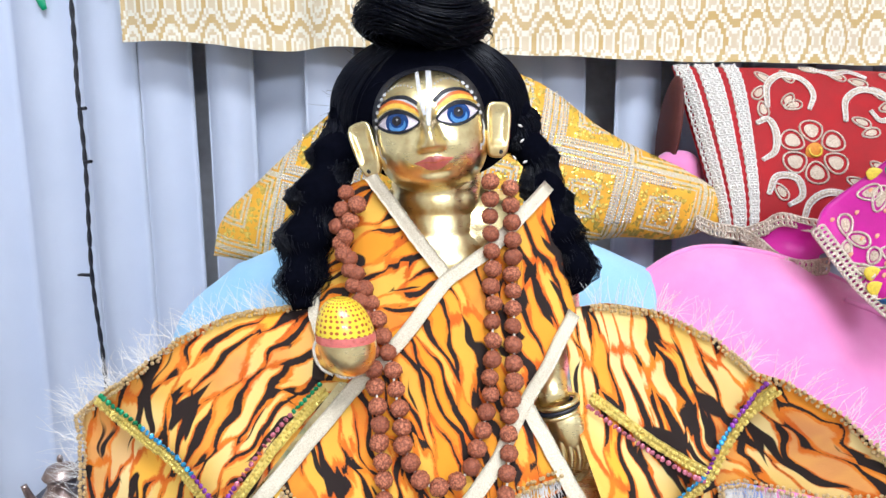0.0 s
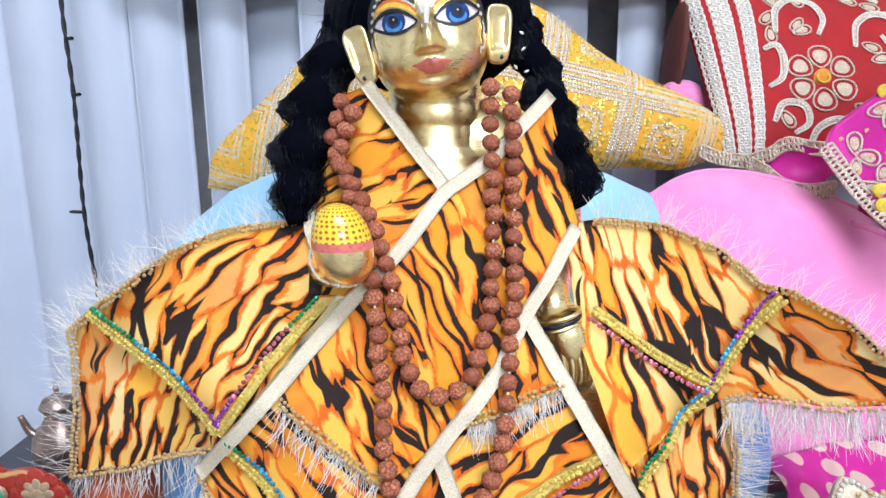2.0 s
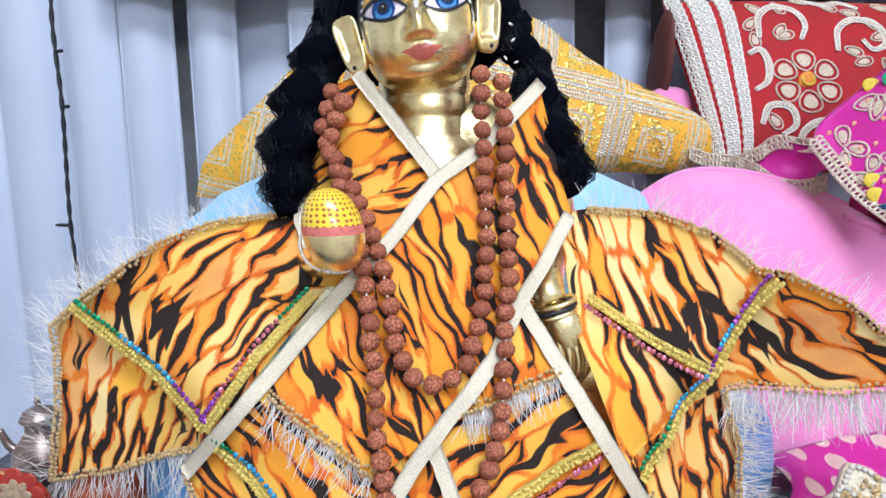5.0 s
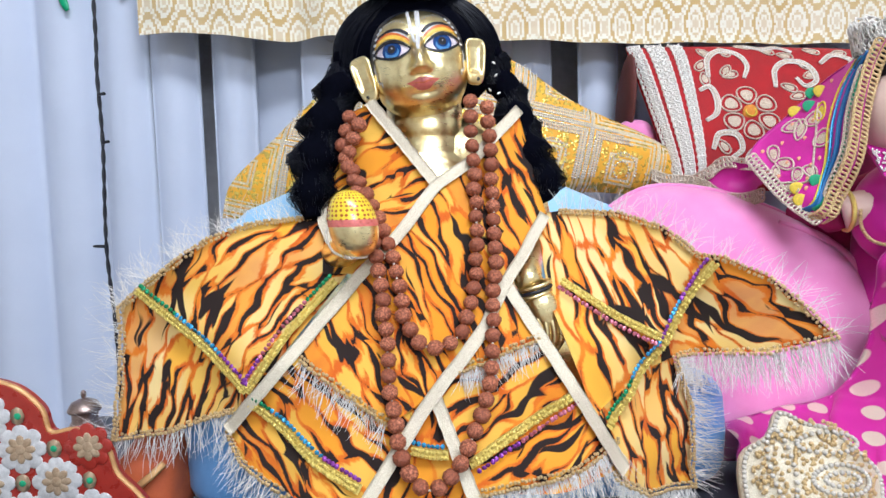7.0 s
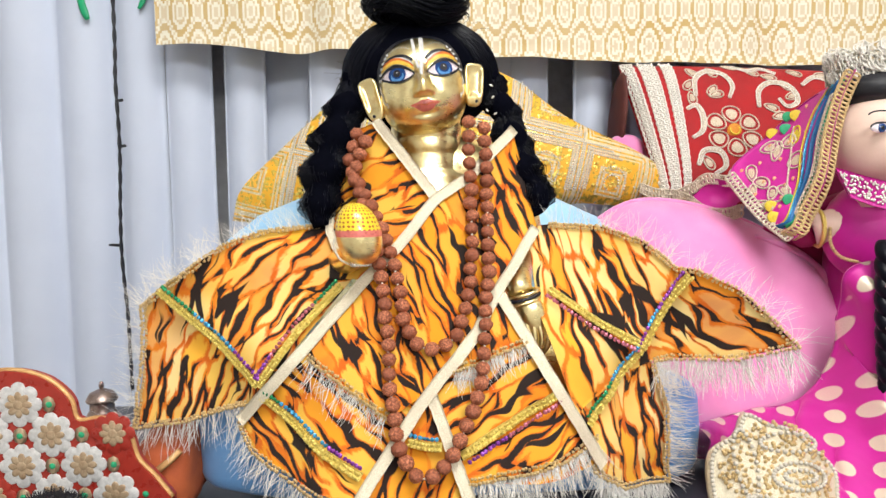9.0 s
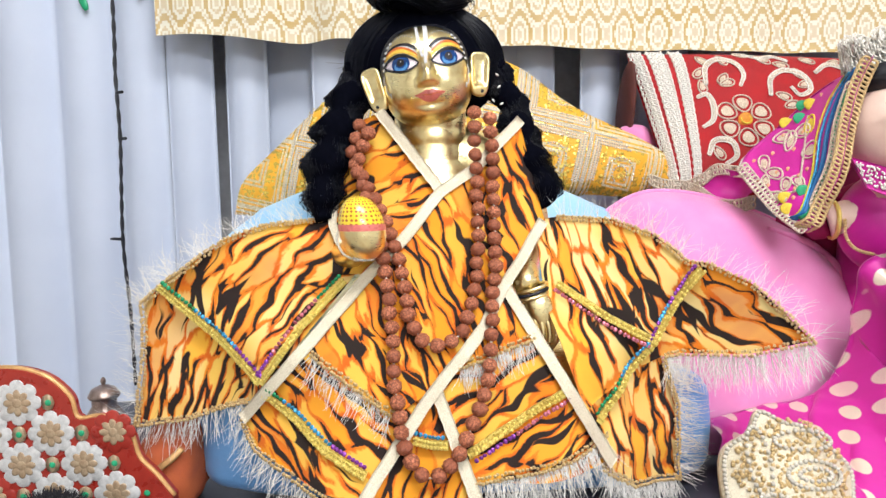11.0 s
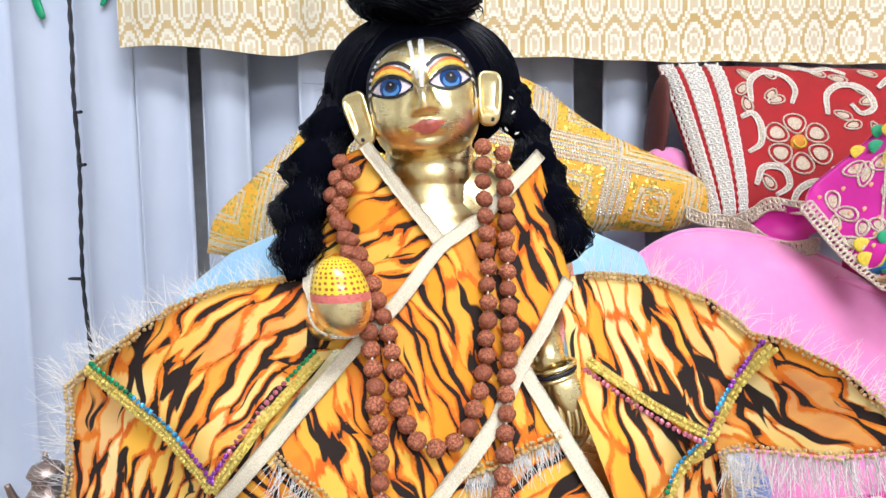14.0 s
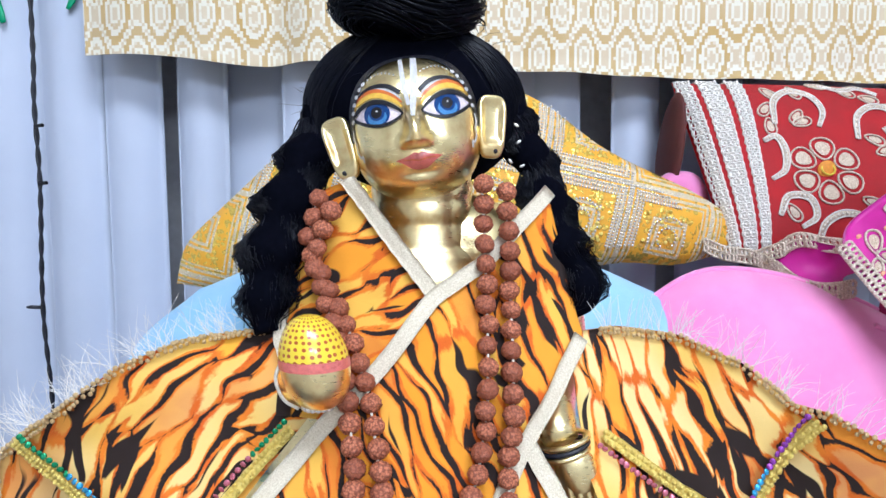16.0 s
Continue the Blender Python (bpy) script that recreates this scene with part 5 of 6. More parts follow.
for k in range(420):
    a0 = rnd.uniform(0, 2 * math.pi)
    tilt, r = rnd.uniform(-1.1, 1.1), rnd.uniform(0.93, 1.13)
    pts = []
    for q in np.linspace(0, 1, 16):
        a = a0 + 2.6 * q
        e = tilt + 0.45 * math.sin(2 * a + 0.5 * tilt + 0.6 * r)
        pts.append((-0.016 + 0.059 * r * math.cos(a) * math.cos(e), 0.63 + 0.043 * r * math.sin(a) * math.cos(e), 1.271 + 0.028 * r * math.sin(e)))
    g.tube(pts, 0.0006, 3, caps=False)
for k in range(260):
    a, e = rnd.uniform(0, 2 * math.pi), rnd.uniform(-0.9, 1.4)
    d = np.array((math.cos(a) * math.cos(e), math.sin(a) * math.cos(e), math.sin(e)))
    p = np.array((-0.016, 0.63, 1.271)) + d * np.array((0.058, 0.042, 0.028))
    turn = np.array((-math.sin(a), math.cos(a), rnd.uniform(-0.6, 0.6)))
    ln = rnd.uniform(0.012, 0.034)
    g.tube([p + turn * ln * q + d * 0.010 * math.sin(math.pi * q) * rnd.uniform(0.3, 1.0) for q in (0, 0.3, 0.6, 1.0)], (0.0005, 0.0005, 0.0004, 0.0002), 3, caps=False)
part("topknot", g, [HAIR, HAIRBASE], wig, kind="stuff")


def lock(pts, width, seed, n=150, curl=0.010):
    """A wavy lock of hair made of strands that twist about one another."""
    rnd = random.Random(seed)
    L = smooth_line(pts, 60)
    g = Geo()
    wid = np.interp(np.linspace(0, 1, 60), np.linspace(0, 1, len(width)), width)
    g.tube(L, wid * 0.84 * (1 + 0.20 * np.sin(np.arange(60) * 0.62)), 16, 1)
    for k in range(n):
        a0, rr = rnd.uniform(0, 2 * math.pi), math.sqrt(rnd.uniform(0.45, 1.05))
        ph, fr = rnd.uniform(0, 0.9), rnd.uniform(4.6, 5.4)
        stop = rnd.randint(44, 60)
        pts3 = []
        for i in range(0, stop, 2):
            t = i / 59
            a = a0 + 9.5 * t
            sw = curl * math.sin(2 * math.pi * fr * t + ph) * ease(0.05, 0.35, t)
            w = wid[i] * rr * (1 + 0.20 * math.sin(i * 0.62))
            pts3.append(L[i] + np.array([w * math.cos(a) + sw, 0.7 * w * math.sin(a) + 0.6 * curl * math.cos(2 * math.pi * fr * t + ph), 0.0]))
        g.tube(pts3, np.linspace(0.0006, 0.0003, len(pts3)), 3, caps=False)
    return g


part("curly_lock", lock([(-0.055, 0.66, 1.225), (-0.086, 0.655, 1.19), (-0.104, 0.64, 1.145), (-0.118, 0.62, 1.105), (-0.129, 0.607, 1.06), (-0.134, 0.600, 1.02), (-0.132, 0.595, 1.004)], (0.016, 0.021, 0.022, 0.024, 0.025, 0.023, 0.014), 7, 760, 0.006), [HAIR, HAIRBASE], wig, kind="stuff")
part("curly_lock", lock([(0.035, 0.66, 1.225), (0.068, 0.655, 1.19), (0.092, 0.645, 1.14), (0.103, 0.63, 1.10), (0.112, 0.622, 1.068), (0.126, 0.616, 1.048), (0.128, 0.610, 1.026), (0.116, 0.608, 1.014)], (0.014, 0.018, 0.018, 0.017, 0.019, 0.022, 0.018, 0.009), 8, 700, 0.006), [HAIR, HAIRBASE], wig, kind="stuff")
g = Geo()
rnd = random.Random(31)
for k in range(46):
    az, el = rnd.uniform(-1.7, 1.7), rnd.uniform(-0.1, 1.3)
    p = cap_point(az, el, 1.0)
    d = (p - WC) / np.linalg.norm(p - WC)
    side = np.array([rnd.uniform(-1, 1), rnd.uniform(-0.4, 0.4), rnd.uniform(-1, 0.6)])
    ln = rnd.uniform(0.008, 0.022)
    g.tube([p + ln * q * d * (1 - 0.4 * q) + ln * q * q * 0.8 * side for q in (0, 0.3, 0.6, 1.0)], (0.00022, 0.0002, 0.00018, 0.0001), 3, caps=False)
part("stray_hair", g, HAIR, wig, kind="stuff")


pins = thing("hair_ornament", (0.07, 0.62, 1.14), "small silver leaf pins set in the black wig beside the ear", "hair ornament")
for x, z, a in ((0.074, 1.172, 0.5), (0.076, 1.158, -0.7), (0.069, 1.142, 0.9), (0.079, 1.138, -0.4)):
    part("leaf_pin", Geo().ball((x, 0.626, z), (0.0026, 0.0010, 0.0012), 10, 6, rot=Euler((0.2, a, 0.1)).to_matrix()), SILVER, pins)


# ---- lace and cloth by the doll ----
def lace_path(path, width, side, step=0.008, r=0.0013, wave=0.0):
    """A chain of thread loops along a curve, width wide towards side."""
    path = np.asarray(path, float)
    n = int(np.linalg.norm(np.diff(path, axis=0), axis=1).sum() / step)
    Q = broken_line(path, max(n, 3))
    side = np.asarray(side, float) / np.linalg.norm(side)
    d = np.gradient(Q, axis=0)
    d /= np.linalg.norm(d, axis=1)[:, None]
    g = Geo()
    for k in range(len(Q)):
        for row in (0.25, 0.75):
            loop = [Q[k] + side * width * (row - 0.5 + 0.25 * math.cos(a)) + d[k] * 0.55 * step * math.sin(a) + np.array([0, wave * math.sin(k * 0.9) - 0.001, 0]) for a in np.linspace(0, 2 * math.pi, 10)]
            g.tube(loop, r, 5, caps=False)
        g.ball(Q[k], 0.0017, 6, 4)
    for s in (-0.5, 0.0, 0.5):
        g.tube(Q + side * width * s, r, 5)
    return g


def patch_point(P, u, v, lift=0.0):
    """A point of a patch by its two parameters from 0 to 1, raised towards the front."""
    a, b = P.shape[0] - 1, P.shape[1] - 1
    i, j = min(int(u * a), a - 1), min(int(v * b), b - 1)
    fu, fv = u * a - i, v * b - j
    p = (1 - fu) * (1 - fv) * P[i, j] + fu * (1 - fv) * P[i + 1, j] + (1 - fu) * fv * P[i, j + 1] + fu * fv * P[i + 1, j + 1]
    return Vector((p[0], p[1] - lift, p[2]))


# the hem of the red cushion's cover, gathered along its foot
hem = thing("lace_hem", (0.42, 0.87, 1.0), "crumpled silver-gold lace edging below the red cushion", "lace trim")
LOW = smooth_line([(0.352, 0.893, 1.049), (0.370, 0.880, 1.040), (0.394, 0.855, 1.036), (0.402, 0.815, 1.026), (0.412, 0.785, 1.011), (0.430, 0.765, 1.007), (0.448, 0.745, 1.013)], 70)
HIGH = smooth_line([(0.394, 0.848, 1.036), (0.410, 0.825, 1.048), (0.421, 0.805, 1.061), (0.439, 0.785, 1.057), (0.455, 0.760, 1.052), (0.452, 0.735, 1.028)], 70)
part("lace", lace_path(LOW, 0.017, (0.1, 0.2, 1.0), 0.005, 0.0017, 0.004), ZARI, hem)
part("lace", lace_path(HIGH, 0.015, (-0.1, 0.2, 1.0), 0.005, 0.0017, 0.004), ZARI, hem)
P = np.array([[HIGH[int(i * 2.95)] * (1 - q) + LOW[min(69, 24 + int(i * 1.95))] * q + np.array((0, 0.020 * math.sin(math.pi * q), 0)) for q in np.linspace(0, 1, 12)] for i in range(24)])
P[..., 1] += 0.008 * np.sin(np.linspace(0, 9, 24))[:, None]
part("cloth", Geo().sheet(P, 0.0015), MAGENTA, hem, "magenta silk fold")

veil = thing("veil", (0.48, 0.66, 0.98), "magenta silk veil with embroidered flowers, blue edging and gold lace", "veil")
V = coons([(0.405, 0.70, 1.058), (0.440, 0.735, 1.088), (0.480, 0.730, 1.125), (0.510, 0.68, 1.165), (0.508, 0.58, 1.186)], [(0.508, 0.58, 1.186), (0.490, 0.572, 1.14), (0.480, 0.573, 1.096), (0.468, 0.575, 1.050)],
          [(0.455, 0.635, 0.976), (0.470, 0.60, 1.005), (0.468, 0.575, 1.050)], [(0.405, 0.70, 1.058), (0.420, 0.69, 1.036), (0.437, 0.665, 1.003), (0.455, 0.635, 0.976)], 40, 30)
for i in range(40):
    for j in range(30):
        V[i, j, 1] += 0.006 * math.sin(i * 0.35 + j * 0.12) - 0.014 * math.sin(math.pi * i / 39) * math.sin(math.pi * j / 29)
END_U, END_V = (0.0, 0.30, 0.60, 0.72, 0.83, 0.95), (1.0, 0.97, 0.75, 0.45, 0.20, 0.02)
W = np.array([[patch_point(V, 0.95 * i / 39, np.interp(0.95 * i / 39, END_U, END_V) * j / 29) for j in range(30)] for i in range(40)])
part("cloth", Geo().sheet(W, 0.0015), MAGENTA, veil)
BAND = smooth_line([(0.80, 0.01), (0.68, 0.16), (0.57, 0.36), (0.44, 0.64), (0.19, 0.81), (0.03, 0.80)], 40)
for off, m, nm, r in ((0.0, TEAL, "blue_edging", 0.0052), (0.045, GREEN, "green_edging", 0.0034), (-0.045, SKY, "light_blue_edging", 0.0030), (-0.075, YELLOW, "yellow_edging", 0.0020)):
    part(nm, Geo().tube([patch_point(V, max(0.005, u + off), max(0.005, v + 0.6 * off * (q / 39)), 0.0028) for q, (u, v) in enumerate(BAND)], r, 8, flat=0.35), m, veil)
RIM = smooth_line([(0.90, 0.02), (0.79, 0.20), (0.68, 0.42), (0.55, 0.72), (0.28, 0.92), (0.02, 0.93)], 60)
part("gold_lace", lace_path([patch_point(V, u, v, 0.003) for u, v in RIM], 0.018, (0.8, -0.3, -0.5), 0.005, 0.0015), GOLDLACE, veil, "gold thread lace border")
part("gold_lace", lace_path([patch_point(V, u - 0.06, v - 0.06 if v > 0.1 else v, 0.003) for u, v in RIM[8:46]], 0.010, (0.8, -0.3, -0.5), 0.005, 0.0013), ZARI, veil, "silver-gold thread lace border")
part("gold_lace", lace_path([patch_point(V, 0.02, q, 0.003) for q in np.linspace(0, 0.95, 30)], 0.015, (-0.8, 0, -0.5), 0.005, 0.0015), ZARI, veil, "silver-gold thread lace border")


def on_veil(u, v, lift=0.0):
    return patch_point(V, min(0.999, max(0, u / 0.2)), min(0.999, max(0, v / 0.12)), lift)


for u, v, a, ln, m in ((0.030, 0.030, -0.9, 0.024, ZARI), (0.030, 0.030, 0.9, 0.026, ZARI), (0.028, 0.034, 2.6, 0.02, ZARI), (0.075, 0.045, 0.2, 0.03, ZARI), (0.070, 0.075, 0.1, 0.03, ZARI), (0.055, 0.10, -0.2, 0.02, GREEN), (0.075, 0.10, 0.5, 0.022, YELLOW), (0.065, 0.108, 1.2, 0.02, YELLOW), (0.085, 0.108, -0.4, 0.02, GREEN),
                       (0.105, 0.018, 2.4, 0.022, YELLOW), (0.078, 0.020, 0.4, 0.026, ZARI), (0.062, 0.028, -0.6, 0.026, ZARI), (0.058, 0.008, 0.5, 0.024, ZARI), (0.048, 0.056, 0.9, 0.026, ZARI), (0.030, 0.060, -0.4, 0.022, ZARI), (0.012, 0.055, 0.8, 0.026, ZARI)):
    if v / 0.12 > np.interp(u / 0.2, (0.0, 0.19, 0.44, 0.57, 0.68, 0.80), (0.72, 0.70, 0.50, 0.22, 0.06, 0.0)):
        continue
    part("embroidered_petal", petal_geo(on_veil, u, v, a, ln * 0.8, ln * 0.5), [m, ZARIFILL if m is ZARI else m], veil)
for u, v in ((0.05, 0.02), (0.06, 0.06), (0.10, 0.05), (0.095, 0.08), (0.035, 0.075), (0.125, 0.04), (0.045, 0.095), (0.13, 0.015), (0.14, 0.07), (0.02, 0.045), (0.115, 0.095), (0.04, 0.04), (0.07, 0.033), (0.088, 0.026), (0.052, 0.045), (0.012, 0.03), (0.11, 0.03), (0.075, 0.062), (0.018, 0.07), (0.03, 0.012), (0.12, 0.006), (0.068, 0.012), (0.045, 0.068)):
    if v / 0.12 > np.interp(u / 0.2, (0.0, 0.19, 0.44, 0.57, 0.68, 0.80), (0.76, 0.74, 0.54, 0.26, 0.09, 0.0)):
        continue
    part("dot", Geo().ball(on_veil(u, v, 0.001), (0.0030, 0.0009, 0.0030), 10, 4), PEACH, veil)
for u, v, m in ((0.108, 0.008, YELLOW), (0.077, 0.004, YELLOW), (0.026, 0.070, YELLOW), (0.016, 0.083, YELLOW), (0.092, 0.012, GREEN), (0.056, 0.079, GREEN), (0.100, 0.003, GREEN)):
    part("embroidered_flower", Geo().ball(on_veil(u, v, 0.0010), (0.0105, 0.0012, 0.0078), 14, 8, rot=Euler((0.0, 0.5, -0.35)).to_matrix()), m, veil)
part("stem", Geo().tube([on_veil(u, v, 0.0015) for u, v in smooth_line([(0.012, 0.050), (0.045, 0.070), (0.075, 0.048), (0.100, 0.015)], 24)], 0.0014, 5), ZARI, veil)

# ---- doll, one mesh ----
g = Geo()
XS = -0.030
g.ball((0.592, 0.640, 1.104), (0.056, 0.055, 0.060), 40, 28, 0)
g.ball((0.585, 0.586, 1.092), (0.006, 0.007, 0.008), 14, 10, 0)
g.ball((0.598, 0.652, 1.162), (0.062, 0.060, 0.030), 30, 18, 1)
g.ball((0.606, 0.672, 1.125), (0.060, 0.056, 0.050), 30, 18, 1)
for dx in (-0.023, 0.023):
    c = np.array((0.580 + dx, 0.640 - 0.0535 * math.sqrt(1 - (0.4 + dx * 3) ** 2 * 0.15) + 0.002, 1.111))
    g.ball(c, (0.0125, 0.003, 0.0058), 18, 10, 2)
    g.ball(c + np.array((0, -0.0016, 0)), (0.0056, 0.0024, 0.0054), 14, 8, 3)
    g.ball(c + np.array((0, -0.0030, 0)), (0.0028, 0.0014, 0.0028), 10, 6, 1)
    g.tube([c + np.array((0.0135 * math.cos(a), -0.0018, 0.0064 * math.sin(a))) for a in np.linspace(0.1, math.pi - 0.1, 12)], 0.0009, 5, 1)
    g.tube([c + np.array((0.016 * math.cos(a), -0.0005, 0.014 + 0.006 * math.sin(a))) for a in np.linspace(0.2, math.pi - 0.2, 12)], 0.0010, 5, 1)
g.ball((0.578, 0.590, 1.068), (0.011, 0.004, 0.004), 14, 8, 5)
g.tube([(0.600, 0.655, 1.07), (0.602, 0.66, 1.02)], 0.026, 16, 0)
g.ball((0.625, 0.68, 0.985), (0.075, 0.05, 0.07), 26, 16, 4)
g.tube([(0.63, 0.71, 0.99), (0.65, 0.74, ALTAR)], (0.05, 0.07), 20, 4)
g.moved(Matrix.Translation((XS, -0.012, 0.0)))
# bent arm: narrow sleeve, pale forearm held across, curled fingers
g.tube(smooth_line([(0.575, 0.705, 1.025), (0.535, 0.715, 1.005), (0.512, 0.705, 0.980), (0.522, 0.690, 0.984)], 20), np.linspace(0.016, 0.018, 20), 14, 7)
g.tube(smooth_line([(0.513, 0.680, 0.988), (0.549, 0.662, 0.998), (0.588, 0.651, 1.011)], 16), np.linspace(0.0215, 0.0250, 16), 18, 0)
g.ball((0.602, 0.646, 1.014), (0.029, 0.022, 0.025), 18, 12, 0)
for k in range(4):
    g.tube(smooth_line([(0.600, 0.632, 1.029 - 0.009 * k), (0.622, 0.624, 1.031 - 0.009 * k), (0.634, 0.632, 1.025 - 0.009 * k)], 8), 0.0058, 8, 0)
# bodice behind the arm
g.ball((0.600, 0.765, 0.940), (0.115, 0.035, 0.150), 30, 18, 7)
top("doll", g, [SKIN, BLACK, EYEWHITE, IRIS, MAGENTA, LIP, GOLDLACE, SLEEVE], "painted doll in magenta dress, with pale skin and black hair", "doll")
top("bangle", Geo().tube([(0.518 + 0.006 * math.cos(a), 0.678 + 0.0240 * math.cos(a), 0.989 + 0.0240 * math.sin(a)) for a in np.linspace(0, 2 * math.pi, 40)], 0.0028, 6, caps=False), GOLDBRAID, "thin golden bangle on the doll's wrist", "bangle")
collar = thing("collar", (0.55, 0.60, 1.03), "magenta collar sewn with silver sequins on the doll", "collar")
P = coons([(0.500, 0.618, 1.068), (0.535, 0.592, 1.052), (0.575, 0.585, 1.042)], [(0.575, 0.585, 1.042), (0.58, 0.585, 1.018)], [(0.515, 0.608, 1.030), (0.545, 0.59, 1.016), (0.58, 0.585, 1.018)], [(0.500, 0.618, 1.068), (0.515, 0.608, 1.030)], 20, 10)
part("cloth", Geo().sheet(P, 0.004), MAGENTA, collar)
g = Geo()
for k in range(220):
    p = patch_point(P, rnd.random(), rnd.uniform(0.1, 0.85), 0.001)
    g.ball(p, (0.0016, 0.0008, 0.0016), 6, 4)
part("sequin_layer", g, SILVER, collar, "silver sequins", kind="stuff")
strand = thing("bead_bracelet", (0.56, 0.64, 0.945), "string of golden beads looped below the doll's wrist", "bracelet")
g = Geo()
for x, y, z in broken_line(smooth_line([(0.518, 0.652, 0.990), (0.518, 0.649, 0.969), (0.529, 0.644, 0.953), (0.555, 0.640, 0.947), (0.582, 0.636, 0.953), (0.604, 0.632, 0.973)], 40), 34):
    g.ball((x, y, z), 0.0024, 8, 6)
part("bead_layer", g, GOLDLACE, strand, kind="stuff")
crown = thing("tiara", (0.58, 0.64, 1.19), "pale cream beaded lace tiara on the doll", "tiara")
g = Geo()
for k in range(190):
    a, h = rnd.uniform(-0.7, 1.2), 0.040 * rnd.random()
    c = (0.575 - (0.055 + 0.15 * h) * math.cos(a), 0.645 - (0.05 + 0.15 * h) * math.sin(a), 1.172 + h)
    t = rnd.uniform(0, math.pi)
    g.tube([(c[0] + 0.006 * math.cos(b) * math.cos(t) - 0.009 * math.sin(b) * math.sin(t), c[1] + 0.003 * math.cos(b), c[2] + 0.006 * math.cos(b) * math.sin(t) + 0.009 * math.sin(b) * math.cos(t)) for b in np.linspace(0, 2 * math.pi, 9)], 0.0009, 4, caps=False)
    g.ball(c, (0.0022, 0.0012, 0.0026), 6, 4)
part("lace", g, LACE, crown)

# skirt spread over the altar
skirt = thing("skirt", (0.5, 0.52, ALTAR), "magenta silk skirt woven with oval golden dots, spread in folds", "skirt")
S = coons([(0.330, 0.62, 0.745), (0.40, 0.635, 0.755), (0.470, 0.625, 0.775), (0.498, 0.61, 0.835), (0.500, 0.60, 0.90), (0.512, 0.58, 0.952), (0.72, 0.62, 0.95)], [(0.72, 0.62, 0.95), (0.80, 0.52, 0.80), (0.84, 0.44, 0.675)],
          [(0.312, 0.455, 0.675), (0.45, 0.41, 0.675), (0.65, 0.40, 0.675), (0.84, 0.44, 0.675)], [(0.330, 0.62, 0.745), (0.320, 0.55, 0.725), (0.312, 0.455, 0.675)], 90, 50)
UV = np.zeros((90, 50, 2))
for i in range(90):
    for j in range(50):
        x, y, z = S[i, j]
        w = math.sin(math.pi * j / 49) ** 0.5
        f = 0.013 * math.sin(i * 0.42 + j * 0.06) + 0.009 * math.sin(i * 0.23 - j * 0.11 + 1) + 0.008 * math.sin(i * 0.71 + j * 0.21) + wobble(x, y, z, 38, 0.009)
        S[i, j] += np.array([0.3 * f, -f, 0.6 * abs(f)]) * w
UV[..., 0], UV[..., 1] = S[..., 0], 0.8 * S[..., 2] + 0.6 * S[..., 1]
part("cloth", Geo().sheet(S, 0.002, uv=UV), DOTS, skirt)

tail = thing("black_braid", (0.522, 0.545, 0.74), "black hair braid with small white beaded flowers beside the skirt", "braid")
L = smooth_line([(0.530, 0.560, 0.975), (0.522, 0.548, 0.93), (0.520, 0.540, 0.86), (0.523, 0.535, 0.79), (0.530, 0.535, 0.745)], 60)
g = Geo()
for ph in (0.0, 2.09, 4.19):
    t = np.arange(60) * 0.42 + ph
    g.tube(L + np.stack([0.007 * np.cos(t), 0.005 * np.sin(t), 0 * t], 1), 0.0085, 10)
part("plait", g, HAIR, tail)
for k in (12, 24, 36, 48):
    c = L[k] + np.array((-0.006, -0.014, 0))
    g = Geo().ball(c, 0.0026, 8, 6)
    for q in range(6):
        g.ball(c + np.array((0.005 * math.cos(q * 1.047), 0.001, 0.005 * math.sin(q * 1.047))), 0.0024, 8, 6)
    part("beaded_flower", g, PEARL, tail, "white beaded flower")

pearls = thing("pearl_panel", (0.35, 0.48, 0.70), "cream-gold leaf-shaped panel covered in pearls, lying on the skirt", "embroidery")


def on_panel(a, b, lift=0.0):
    """a, b from -1 to 1 over the panel."""
    return Vector((0.355 + 0.070 * a, 0.466 + 0.030 * b + 0.02 * (a * a) - lift, 0.733 + 0.054 * b + 0.012 * (1 - a * a) + 0.6 * lift))


OUT = [tuple(p) for p in smooth_line([(-0.95, -1.0), (-1.0, -0.2), (-0.90, 0.45), (-0.55, 0.70), (-0.35, 1.05), (-0.05, 0.85), (0.30, 0.75), (0.70, 0.40), (1.02, 0.05), (0.90, -0.45), (0.95, -1.0)], 50)] + [(0.5, -1.0), (0.0, -1.0), (-0.5, -1.0)]
rows = [[on_panel(a * k, b * k, 0.006 - 0.004 * k) for a, b in OUT + OUT[:1]] for k in np.linspace(0.001, 1, 10)]
back = [[on_panel(a * k, b * k, -0.004) for a, b in OUT + OUT[:1]] for k in np.linspace(1, 0.001, 10)]
part("cloth", Geo().grid(rows + back, 0), RIBBON, pearls)
g, g2 = Geo(), Geo()
for a, b in broken_line(OUT + OUT[:1], 96):
    g.ball(on_panel(a * 0.95, b * 0.95, 0.003), 0.0025, 8, 6)
for cx, cy, ra, rb, n in ((0.25, -0.05, 0.42, 0.22, 30), (0.25, -0.05, 0.26, 0.10, 16), (-0.5, 0.2, 0.14, 0.55, 26), (-0.45, -0.55, 0.3, 0.22, 22), (0.2, 0.5, 0.45, 0.16, 24), (0.3, -0.6, 0.35, 0.16, 22)):
    for k in range(n):
        t = 2 * math.pi * k / n
        a, b = cx + ra * math.cos(t), cy + rb * math.sin(t)
        g.ball(on_panel(a, b, 0.006), 0.0024, 8, 6)
for k in range(420):
    t, r = rnd.uniform(0, 6.28), math.sqrt(rnd.random()) * 0.86
    g2.ball(on_panel(r * math.cos(t), r * math.sin(t), 0.005), (0.0024, 0.0012, 0.0024), 6, 4)
